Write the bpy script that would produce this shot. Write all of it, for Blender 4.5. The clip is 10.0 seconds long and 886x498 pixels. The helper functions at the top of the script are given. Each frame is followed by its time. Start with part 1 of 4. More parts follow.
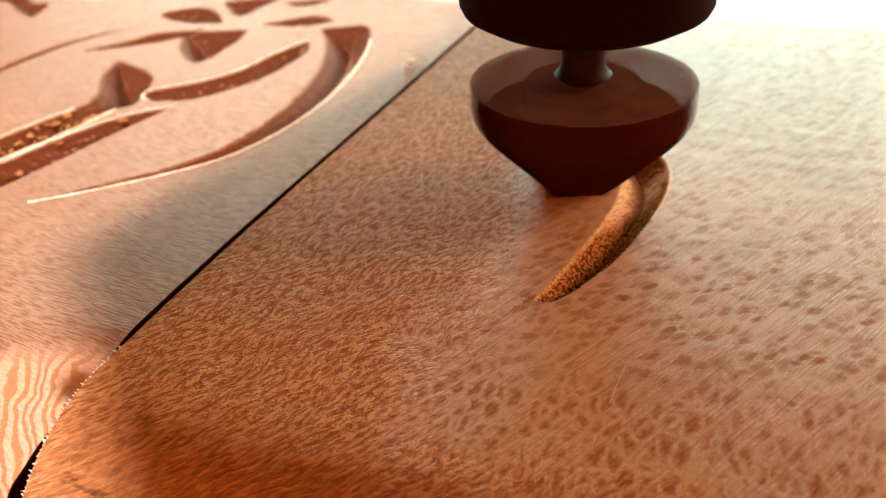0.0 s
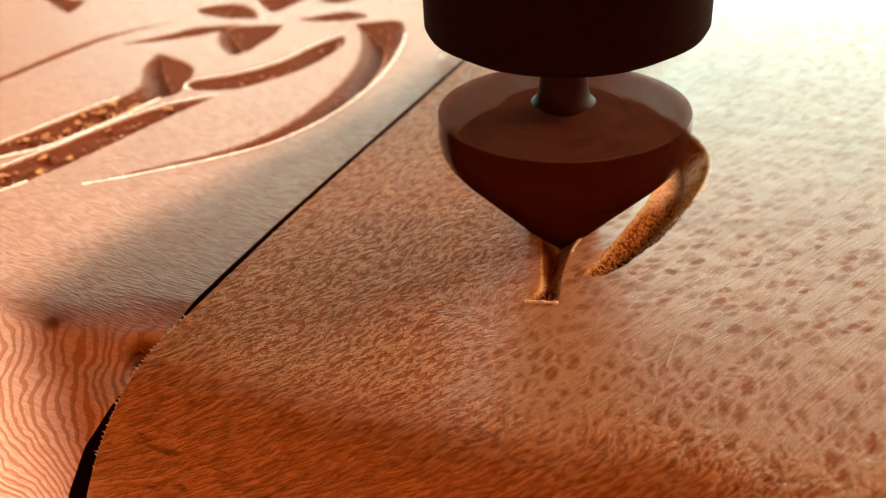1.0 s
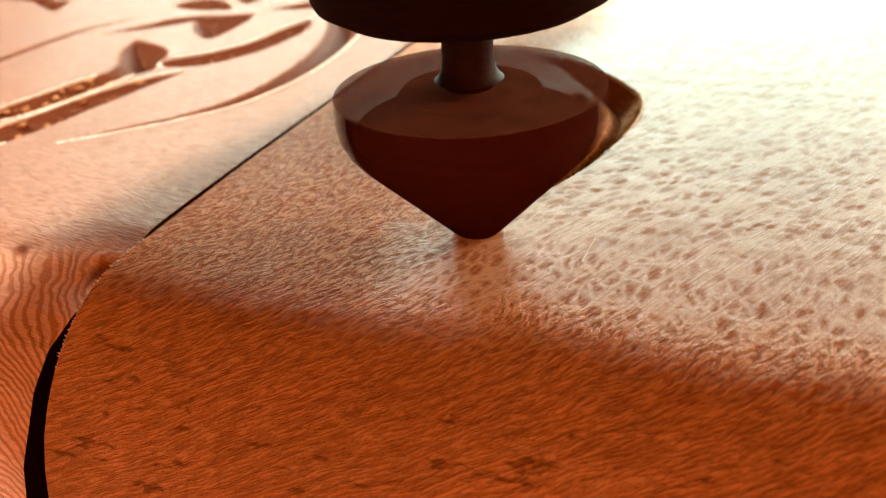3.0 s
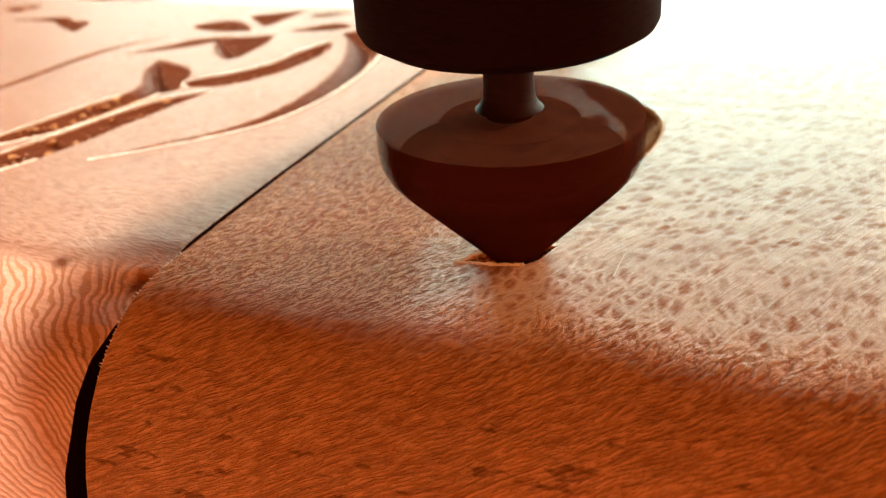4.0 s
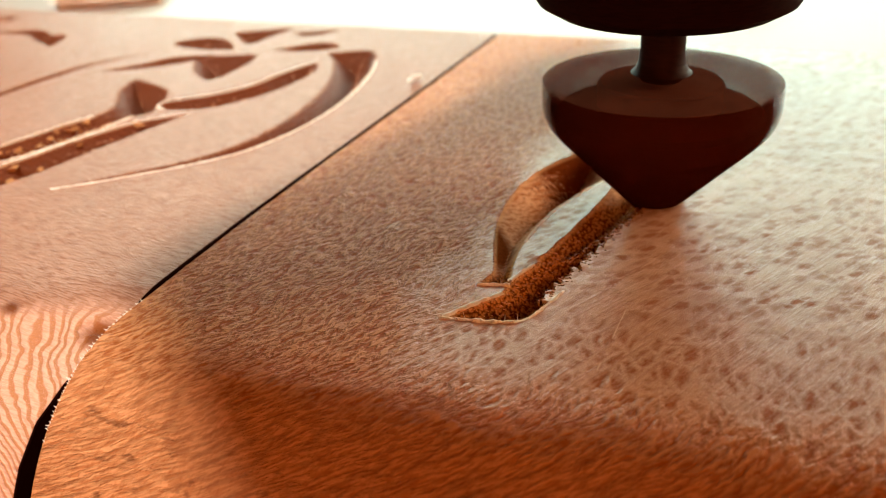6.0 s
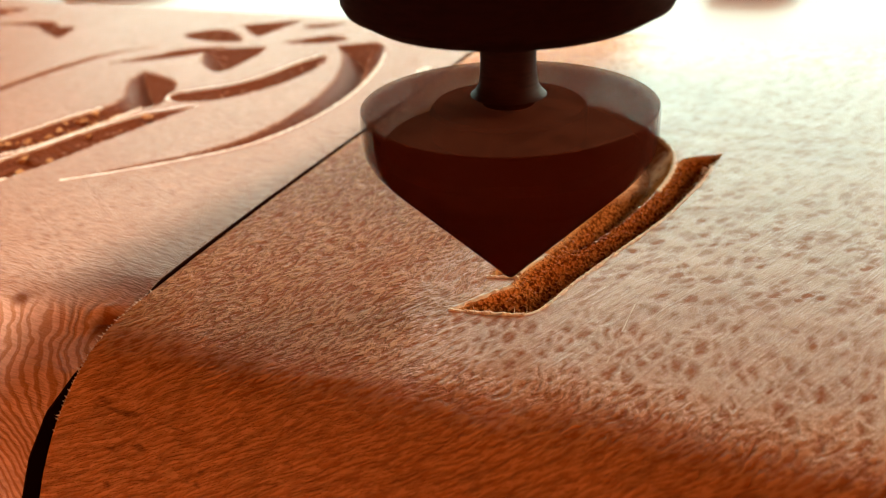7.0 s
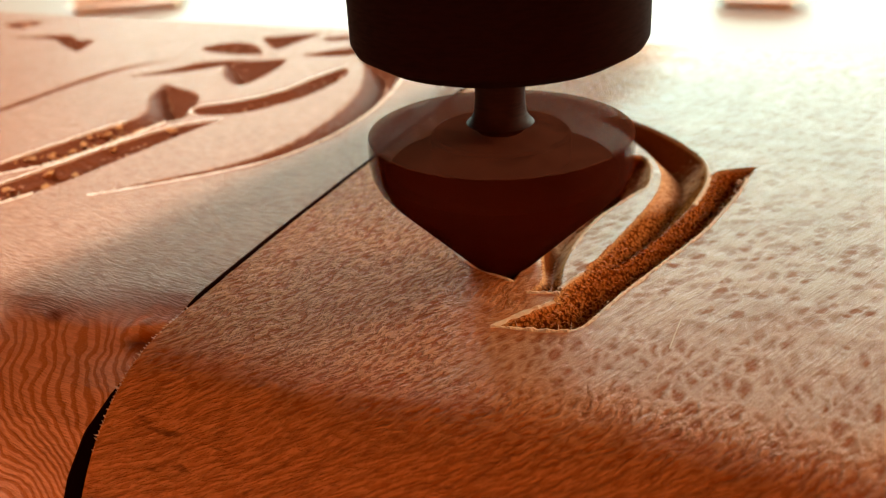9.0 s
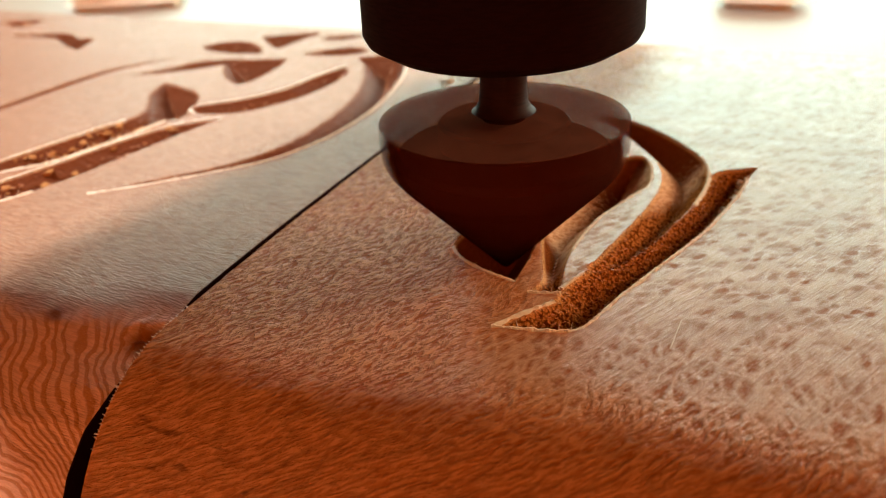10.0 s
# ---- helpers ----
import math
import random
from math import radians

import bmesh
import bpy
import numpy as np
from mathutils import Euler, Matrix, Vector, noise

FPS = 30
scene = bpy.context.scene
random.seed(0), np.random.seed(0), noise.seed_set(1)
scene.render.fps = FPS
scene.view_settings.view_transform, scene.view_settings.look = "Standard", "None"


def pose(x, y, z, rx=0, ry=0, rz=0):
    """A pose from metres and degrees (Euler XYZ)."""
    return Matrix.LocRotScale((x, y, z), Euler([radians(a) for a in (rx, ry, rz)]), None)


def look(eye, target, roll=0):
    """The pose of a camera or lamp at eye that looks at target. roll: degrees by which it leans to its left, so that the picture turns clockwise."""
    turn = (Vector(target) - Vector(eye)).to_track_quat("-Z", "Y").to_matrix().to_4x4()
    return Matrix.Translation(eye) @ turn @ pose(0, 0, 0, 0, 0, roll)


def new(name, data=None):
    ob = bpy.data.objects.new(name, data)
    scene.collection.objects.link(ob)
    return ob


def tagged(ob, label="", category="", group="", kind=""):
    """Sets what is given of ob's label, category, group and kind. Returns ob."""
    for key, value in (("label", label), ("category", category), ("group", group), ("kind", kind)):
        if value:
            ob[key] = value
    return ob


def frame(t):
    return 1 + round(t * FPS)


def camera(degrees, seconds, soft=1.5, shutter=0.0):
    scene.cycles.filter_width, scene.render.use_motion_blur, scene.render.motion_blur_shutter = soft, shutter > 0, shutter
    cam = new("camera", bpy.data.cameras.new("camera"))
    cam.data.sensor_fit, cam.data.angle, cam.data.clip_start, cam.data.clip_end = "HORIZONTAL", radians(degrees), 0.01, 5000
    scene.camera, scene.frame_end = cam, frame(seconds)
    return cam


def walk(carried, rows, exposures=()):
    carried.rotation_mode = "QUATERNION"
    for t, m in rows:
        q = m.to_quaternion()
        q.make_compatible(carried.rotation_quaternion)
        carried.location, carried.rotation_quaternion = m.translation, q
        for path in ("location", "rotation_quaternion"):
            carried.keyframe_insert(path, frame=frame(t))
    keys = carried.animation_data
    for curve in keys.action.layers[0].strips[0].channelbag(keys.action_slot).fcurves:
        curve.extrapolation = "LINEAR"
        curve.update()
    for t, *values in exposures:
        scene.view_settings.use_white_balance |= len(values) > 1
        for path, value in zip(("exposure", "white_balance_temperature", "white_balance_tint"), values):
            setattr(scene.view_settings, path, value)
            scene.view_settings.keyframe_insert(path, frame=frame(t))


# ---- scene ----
# The board's top lies at z = 0. The boards are built in a frame of their own: x across the boards, y along the joint.
cam = camera(50.46, 10.0, soft=1.1)
cam.data.dof.use_dof = True
cam.data.dof.focus_distance = 0.116
cam.data.dof.aperture_fstop = 27.0
# seconds, place, yaw, pitch, roll
PATH = [
    (0, 0.01559, 0.01495, 0.07093, 0.216, -31.727, -3.195),
    (0.5, 0.01157, 0.01455, 0.06970, 0.152, -31.466, -3.151),
    (1, 0.00844, 0.00945, 0.06887, 0.346, -30.989, -3.028),
    (1.5, 0.01559, 0.00640, 0.06126, 0.742, -30.157, -3.509),
    (2, 0.01852, 0.00559, 0.06050, 0.742, -29.256, -3.980),
    (2.5, 0.01685, 0.00151, 0.05933, 0.562, -28.884, -4.253),
    (2.7, 0.01694, -0.00374, 0.05910, 0.538, -28.820, -4.465),
    (3.8, 0.01324, -0.00957, 0.05992, 0.564, -27.736, -4.554),
    (4, 0.01165, -0.01016, 0.06004, 0.141, -27.328, -4.012),
    (4.5, 0.01093, -0.01017, 0.05970, 0.022, -26.815, -3.680),
    (5, 0.01111, -0.00763, 0.06053, -0.013, -26.977, -3.461),
    (5.5, 0.01314, 0.00144, 0.06008, -0.460, -26.572, -2.897),
    (6.8, 0.01224, 0.00191, 0.06000, -0.395, -27.228, -2.683),
    (7, 0.01231, 0.00178, 0.05980, -0.103, -27.124, -2.708),
    (7.5, 0.01147, 0.00213, 0.05965, 0.057, -27.153, -2.370),
    (8, 0.00719, 0.00394, 0.05995, 0.135, -26.952, -2.468),
    (8.5, 0.00709, 0.00378, 0.05986, 0.080, -26.664, -2.778),
    (9, 0.00747, 0.00360, 0.05988, 0.008, -26.485, -2.927),
    (9.5, 0.00774, 0.00392, 0.06044, -0.009, -26.680, -2.968),
    (10, 0.00723, 0.00372, 0.05975, -0.077, -26.484, -2.736),
]
WARM, TINT = 7900, 14
EXPOSURE = [(0.0, 0.24, WARM, TINT), (0.5, 0.3, WARM, TINT), (1.8, 0.16, WARM, TINT), (2.5, 0.3, WARM, TINT), (4.5, 0.3, WARM, TINT), (5.0, 0.06, WARM, TINT), (5.5, -0.08, WARM, TINT), (7.0, 0.0, WARM, TINT), (10.0, 0.0, WARM, TINT)]
walk(cam, [(t, pose(x, y, z, 90 + pitch, 0, yaw) @ pose(0, 0, 0, 0, 0, roll)) for t, x, y, z, yaw, pitch, roll in PATH], EXPOSURE)

# ---- light ----
world = bpy.data.worlds.new("sky")
scene.world = world
world.use_nodes = True
wn = world.node_tree.nodes
sky = wn.new("ShaderNodeTexSky")
sky.sky_type, sky.sun_disc = "NISHITA", False
sky.sun_elevation, sky.sun_rotation = radians(38), radians(-25)
world.node_tree.links.new(sky.outputs[0], wn["Background"].inputs[0])
wn["Background"].inputs[1].default_value = 0.05

# light of unseen windows: a long low one in the far wall, an added warm fill behind the camera, one to the east, a
# small added skylight
WALL_Y, BACK_Y = 1.6, -2.0
TALL = (-0.60, 2.10, 0.06, 0.56)
BACK = (-0.90, 0.90, 0.30, 1.50)
EAST = (0.30, 1.50, 0.30, 1.10)
HATCH = (-0.97, -0.63, -0.42, -0.08)  # skylight


def area_lamp(width, height, watts, colour, eye, target):
    lamp = bpy.data.lights.new("area_lamp", "AREA")
    lamp.shape, lamp.size, lamp.size_y = "RECTANGLE", width, height
    lamp.energy, lamp.color = watts, colour
    new("area_lamp", lamp).matrix_world = look(eye, target)


area_lamp(2.66, 0.46, 60.0, (0.62, 1.0, 1.0), (0.75, WALL_Y + 0.02, 0.31), (0.75, 0.0, 0.31))
# orange fill added behind the camera to warm and lift the shaded wood
area_lamp(1.80, 1.20, 32.5, (1.0, 0.36, 0.095), (0.0, BACK_Y - 0.02, 0.90), (0.0, 0.0, 0.90))
# unseen skylight, added to light the boards at the left
area_lamp(0.32, 0.32, 101.0, (0.76, 0.99, 1.28), (-0.80, -0.25, 1.995), (-0.80, -0.24, 0.0))
area_lamp(1.16, 0.76, 60.0, (1.0, 0.84, 0.62), (2.22, 0.90, 0.70), (0.0, 0.90, 0.70))


# ---- materials ----
def material(name):
    m = bpy.data.materials.new(name)
    m.use_nodes = True
    nt = m.node_tree
    return m, nt, nt.nodes["Principled BSDF"]


def node(nt, kind, **sets):
    n = nt.nodes.new(kind)
    for key, value in sets.items():
        if key in ("operation", "data_type", "feature", "blend_type", "noise_dimensions", "wave_type", "bands_direction", "distance", "interpolation_type"):
            if key == "operation":
                n.operation = value
            elif key == "data_type":
                n.data_type = value
            elif key == "feature":
                n.feature = value
            elif key == "blend_type":
                n.blend_type = value
            elif key == "wave_type":
                n.wave_type = value
            elif key == "bands_direction":
                n.bands_direction = value
            elif key == "interpolation_type":
                n.interpolation_type = value
    return n


def feed(nt, a, socket):
    if isinstance(a, bpy.types.NodeSocket):
        nt.links.new(a, socket)
    else:
        socket.default_value = a


def maths(nt, op, a, b=0.0):
    n = node(nt, "ShaderNodeMath", operation=op)
    feed(nt, a, n.inputs[0])
    feed(nt, b, n.inputs[1])
    return n.outputs[0]


def ramp(nt, value, low, high, smooth=True):
    """0 below low, 1 above high."""
    n = node(nt, "ShaderNodeMapRange", interpolation_type="SMOOTHSTEP" if smooth else "LINEAR")
    feed(nt, value, n.inputs[0])
    n.inputs[1].default_value, n.inputs[2].default_value = low, high
    return n.outputs[0]


def mix(nt, factor, a, b, blend="MIX"):
    n = node(nt, "ShaderNodeMix", data_type="RGBA", blend_type=blend)
    feed(nt, factor, n.inputs[0])
    feed(nt, (*a, 1) if isinstance(a, tuple) else a, n.inputs[6])
    feed(nt, (*b, 1) if isinstance(b, tuple) else b, n.inputs[7])
    return n.outputs[2]


def stretched(nt, coords, scale, turn=(0, 0, 0)):
    n = nt.nodes.new("ShaderNodeMapping")
    nt.links.new(coords, n.inputs[0])
    n.inputs[2].default_value = [radians(a) for a in turn]
    n.inputs[3].default_value = scale
    return n.outputs[0]


def noisy(nt, coords, scale, detail=3.0, rough=0.55):
    n = nt.nodes.new("ShaderNodeTexNoise")
    nt.links.new(coords, n.inputs["Vector"])
    n.inputs["Scale"].default_value, n.inputs["Detail"].default_value, n.inputs["Roughness"].default_value = scale, detail, rough
    return n


def cells(nt, coords, scale, feature="DISTANCE_TO_EDGE"):
    n = node(nt, "ShaderNodeTexVoronoi", feature=feature)
    nt.links.new(coords, n.inputs["Vector"])
    n.inputs["Scale"].default_value = scale
    return n


def bump(nt, height, strength, depth, bsdf, before=None):
    n = nt.nodes.new("ShaderNodeBump")
    n.inputs["Strength"].default_value, n.inputs["Distance"].default_value = strength, depth
    nt.links.new(height, n.inputs["Height"])
    if before:
        nt.links.new(before, n.inputs["Normal"])
    nt.links.new(n.outputs[0], bsdf.inputs["Normal"])
    return n.outputs[0]


def warped(nt, coords, amount, scale):
    """Coordinates pushed about by noise, so that no pattern stays regular."""
    n = noisy(nt, coords, scale, 2.0)
    sub = node(nt, "ShaderNodeVectorMath", operation="SUBTRACT")
    nt.links.new(n.outputs["Color"], sub.inputs[0])
    sub.inputs[1].default_value = (0.5, 0.5, 0.5)
    mul = node(nt, "ShaderNodeVectorMath", operation="SCALE")
    nt.links.new(sub.outputs[0], mul.inputs[0])
    mul.inputs["Scale"].default_value = amount
    add = node(nt, "ShaderNodeVectorMath", operation="ADD")
    nt.links.new(coords, add.inputs[0])
    nt.links.new(mul.outputs[0], add.inputs[1])
    return add.outputs[0]


def along(nt, coords, degrees, scale):
    """Coordinates turned so that x runs at that angle in the board's plane, then scaled."""
    n = nt.nodes.new("ShaderNodeMapping")
    nt.links.new(coords, n.inputs[0])
    n.inputs[2].default_value = (0, 0, radians(-degrees))
    return stretched(nt, n.outputs[0], scale)


def inverse(nt, value):
    return maths(nt, "SUBTRACT", 1.0, value)


def times(nt, *values):
    out = values[0]
    for v in values[1:]:
        out = maths(nt, "MULTIPLY", out, v)
    return out


def fresh_rim(nt, depth, noise_value):
    """Torn pale fibres just below a cut edge."""
    normal = nt.nodes.new("ShaderNodeSeparateXYZ")
    nt.links.new(nt.nodes.new("ShaderNodeNewGeometry").outputs["True Normal"], normal.inputs[0])
    steep = inverse(nt, ramp(nt, normal.outputs[2], 0.78, 0.92))
    return times(nt, steep, ramp(nt, depth, 0.03, 0.12), inverse(nt, ramp(nt, depth, 0.25, 0.65)), ramp(nt, noise_value, 0.36, 0.60))


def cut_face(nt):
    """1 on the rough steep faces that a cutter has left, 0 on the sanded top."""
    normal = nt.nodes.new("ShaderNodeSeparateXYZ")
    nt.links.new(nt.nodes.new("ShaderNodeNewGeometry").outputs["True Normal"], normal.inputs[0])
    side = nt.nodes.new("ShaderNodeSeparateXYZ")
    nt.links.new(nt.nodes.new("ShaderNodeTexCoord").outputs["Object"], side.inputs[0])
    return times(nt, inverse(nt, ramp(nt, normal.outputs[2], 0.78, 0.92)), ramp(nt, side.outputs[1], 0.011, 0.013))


HOLE_SHADE = (30.9, 33.6, -3.0)


def lace_wood():
    """Figured wood: dark soft-edged cells in a pale silky web, that turn to short slanting flecks towards the joint."""
    m, nt, bsdf = material("figured_wood")
    co = nt.nodes.new("ShaderNodeTexCoord").outputs["Object"]
    co = stretched(nt, co, (1000, 1000, 1000))  # millimetres
    sep = nt.nodes.new("ShaderNodeSeparateXYZ")
    nt.links.new(co, sep.inputs[0])
    bent = warped(nt, co, 2.5, 0.045)
    mm = warped(nt, warped(nt, bent, 1.2, 0.30), 0.65, 0.8)
    fine = noisy(nt, co, 5.0, 4.0, 0.65).outputs["Fac"]
    grit = maths(nt, "SUBTRACT", fine, 0.5)
    blur = noisy(nt, co, 0.9, 2.0).outputs["Fac"]
    depth = maths(nt, "MULTIPLY", sep.outputs[2], -1.0)
    low = ramp(nt, depth, 0.3, 2.6)

    uneven = maths(nt, "ADD", maths(nt, "MULTIPLY", grit, 0.22), maths(nt, "MULTIPLY", maths(nt, "SUBTRACT", blur, 0.5), 0.7))

    def web(degrees, scale):
        """1 inside a cell, 0 on the web between the cells."""
        edge = cells(nt, along(nt, mm, degrees, scale), 1.0).outputs["Distance"]
        return ramp(nt, maths(nt, "ADD", edge, times(nt, uneven, 0.6)), -0.03, 0.36)

    def blobs(degrees, scale):
        """Scattered soft blobs, each with a size and a strength of its own."""
        middle = cells(nt, along(nt, mm, degrees, scale), 1.0, "F1")
        tone = nt.nodes.new("ShaderNodeSeparateColor")
        nt.links.new(middle.outputs["Color"], tone.inputs[0])
        reach = maths(nt, "ADD", maths(nt, "ADD", middle.outputs["Distance"], uneven), times(nt, tone.outputs[0], 0.22))
        return times(nt, inverse(nt, ramp(nt, reach, 0.26, 0.80)), maths(nt, "ADD", times(nt, tone.outputs[1], 0.5), 0.5))

    large = web(84, (0.30, 0.62, 0.4))
    small = blobs(56, (0.36, 0.72, 0.5))
    pick = ramp(nt, maths(nt, "ADD", sep.outputs[1], maths(nt, "MULTIPLY", noisy(nt, co, 0.11, 2.0).outputs["Fac"], 24.0)), 24.0, 44.0)
    # short strokes that run on over the rounded end
    flow = warped(nt, warped(nt, bent, 0.8, 0.12), 0.16, 1.3)
    strokes = []
    for fine_across, fine_along, detail in ((1.75, 0.62, 3.0), (0.8, 0.22, 2.0)):
        pair = nt.nodes.new("ShaderNodeCombineXYZ")
        for axis, way, size in ((0, (0.34, 0.94, 0.5), fine_along), (1, (-0.94, 0.34, 1.9), fine_across)):
            dot = node(nt, "ShaderNodeVectorMath", operation="DOT_PRODUCT")
            nt.links.new(flow, dot.inputs[0])
            dot.inputs[1].default_value = way
            nt.links.new(maths(nt, "MULTIPLY", dot.outputs["Value"], size), pair.inputs[axis])
        strokes.append(noisy(nt, pair.outputs[0], 1.0, detail).outputs["Fac"])
    fleck = maths(nt, "ADD", times(nt, ramp(nt, strokes[0], 0.42, 0.60), 0.80), times(nt, ramp(nt, strokes[1], 0.42, 0.64), 0.30))
    large = times(nt, large, maths(nt, "ADD", times(nt, fleck, 0.4), 0.7))
    spot = maths(nt, "ADD", times(nt, large, inverse(nt, pick)), times(nt, small, pick))
    spot = times(nt, spot, inverse(nt, times(nt, ramp(nt, sep.outputs[1], 36.0, 75.0), 0.5)))  # the figure fades along the board
    # where the large cells take over
    patch = noisy(nt, co, 0.07, 2.0).outputs["Fac"]
    side = maths(nt, "ADD", sep.outputs[0], maths(nt, "MULTIPLY", maths(nt, "SUBTRACT", patch, 0.5), 18.0))
    over = times(nt, ramp(nt, side, 30.0, 46.0), ramp(nt, maths(nt, "ADD", sep.outputs[1], maths(nt, "MULTIPLY", patch, 14.0)), 3.0, 17.0), inverse(nt, times(nt, low, 0.9)))
    fac = maths(nt, "ADD", times(nt, spot, over), times(nt, fleck, inverse(nt, over), inverse(nt, times(nt, low, 0.35))))
    fac = maths(nt, "MINIMUM", fac, 1.0)
    broad = noisy(nt, along(nt, co, 30, (0.5, 1.0, 1.0)), 0.05, 3.0).outputs["Fac"]
    ground = mix(nt, over, (0.71, 0.265, 0.100), (0.57, 0.240, 0.110))
    light = mix(nt, ramp(nt, broad, 0.3, 0.7), mix(nt, 1.0, ground, (0.86, 0.82, 0.78), "MULTIPLY"), ground)
    dark = mix(nt, over, (0.37, 0.086, 0.018), (0.33, 0.088, 0.024))
    colour = mix(nt, fac, light, dark)
    # fine lines left by sanding along the grain
    hair = noisy(nt, along(nt, bent, 63, (0.05, 1.9, 1.0)), 1.6, 3.0, 0.6).outputs["Fac"]
    colour = mix(nt, times(nt, ramp(nt, hair, 0.50, 0.68), 0.6), colour, mix(nt, 1.0, colour, (0.72, 0.58, 0.48), "MULTIPLY"))
    # pale fibre specks, which also stand in for tiny glints
    colour = mix(nt, times(nt, ramp(nt, fine, 0.60, 0.74), inverse(nt, low), 0.5), colour, (0.74, 0.40, 0.21))
    # long wavy streaks and blotches where the rounded end cuts the rays
    colour = mix(nt, times(nt, ramp(nt, strokes[1], 0.44, 0.64), low, 0.40), colour, (0.26, 0.090, 0.030))
    blot = noisy(nt, along(nt, mm, 8, (0.16, 0.8, 0.8)), 0.9, 2.0).outputs["Fac"]
    colour = mix(nt, times(nt, ramp(nt, blot, 0.605, 0.70), ramp(nt, depth, 2.0, 5.0), 0.6), colour, (0.09, 0.018, 0.004))
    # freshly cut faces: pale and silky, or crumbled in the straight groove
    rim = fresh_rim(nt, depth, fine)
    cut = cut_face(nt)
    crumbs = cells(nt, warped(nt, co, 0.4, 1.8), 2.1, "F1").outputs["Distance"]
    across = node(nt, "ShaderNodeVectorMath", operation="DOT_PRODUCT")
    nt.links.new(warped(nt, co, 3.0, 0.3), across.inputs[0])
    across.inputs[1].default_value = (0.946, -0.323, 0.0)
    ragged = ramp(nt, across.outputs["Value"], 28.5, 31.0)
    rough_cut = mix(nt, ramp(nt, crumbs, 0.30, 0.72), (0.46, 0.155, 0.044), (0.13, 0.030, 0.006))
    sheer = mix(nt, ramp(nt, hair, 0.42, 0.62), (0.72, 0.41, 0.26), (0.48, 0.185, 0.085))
    # walls that face the camera are painted dark brown in place of their shade
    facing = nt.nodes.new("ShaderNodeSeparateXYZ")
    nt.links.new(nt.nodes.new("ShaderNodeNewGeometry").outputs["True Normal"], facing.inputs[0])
    shaded = inverse(nt, ramp(nt, maths(nt, "ADD", facing.outputs[1], times(nt, facing.outputs[0], 0.35)), -0.26, -0.17))
    # the round hole is painted dark as well, for the deep shade inside it
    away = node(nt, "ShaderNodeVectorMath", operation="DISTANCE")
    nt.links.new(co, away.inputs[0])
    away.inputs[1].default_value = HOLE_SHADE
    shaded = maths(nt, "MAXIMUM", shaded, inverse(nt, ramp(nt, away.outputs["Value"], 10.0, 12.5)))
    sheer = mix(nt, shaded, sheer, mix(nt, ramp(nt, fine, 0.4, 0.6), (0.22, 0.050, 0.014), (0.10, 0.020, 0.005)))
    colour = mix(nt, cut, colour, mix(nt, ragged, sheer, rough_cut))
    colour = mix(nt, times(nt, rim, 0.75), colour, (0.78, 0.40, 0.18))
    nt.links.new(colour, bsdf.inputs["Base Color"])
    # gloss of the celled part tinted teal, in place of cool light on it
    nt.links.new(mix(nt, over, (1.0, 0.62, 0.40), (0.70, 1.0, 1.0)), bsdf.inputs["Specular Tint"])
    nt.links.new(maths(nt, "ADD", maths(nt, "ADD", times(nt, fac, 0.12), times(nt, over, 0.06)), 0.25), bsdf.inputs["Roughness"])
    shine = maths(nt, "ADD", times(nt, inverse(nt, fac), maths(nt, "ADD", times(nt, over, 0.11), 0.008)), 0.004)
    shine = times(nt, shine, inverse(nt, cut), inverse(nt, times(nt, ramp(nt, hair, 0.50, 0.68), 0.4)))
    nt.links.new(shine, bsdf.inputs["Specular IOR Level"])
    # fuzz of sanded fibres
    nt.links.new(times(nt, inverse(nt, cut), maths(nt, "ADD", times(nt, inverse(nt, fac), maths(nt, "ADD", times(nt, over, 0.11), 0.03)), times(nt, over, 0.07))), bsdf.inputs["Sheen Weight"])
    bsdf.inputs["Sheen Roughness"].default_value = 0.42
    # the same teal put into the sheen
    nt.links.new(mix(nt, over, (1.0, 0.66, 0.42), (0.74, 1.0, 1.0)), bsdf.inputs["Sheen Tint"])
    raised = times(nt, inverse(nt, fac), inverse(nt, times(nt, over, 0.9)), inverse(nt, cut))
    first = bump(nt, raised, 0.9, 0.00036, bsdf)
    second = bump(nt, hair, 0.8, 0.00009, bsdf, first)
    third = bump(nt, times(nt, crumbs, cut, ragged), 0.8, 0.0002, bsdf, second)
    bump(nt, fine, 0.8, 0.00007, bsdf, third)
    return m


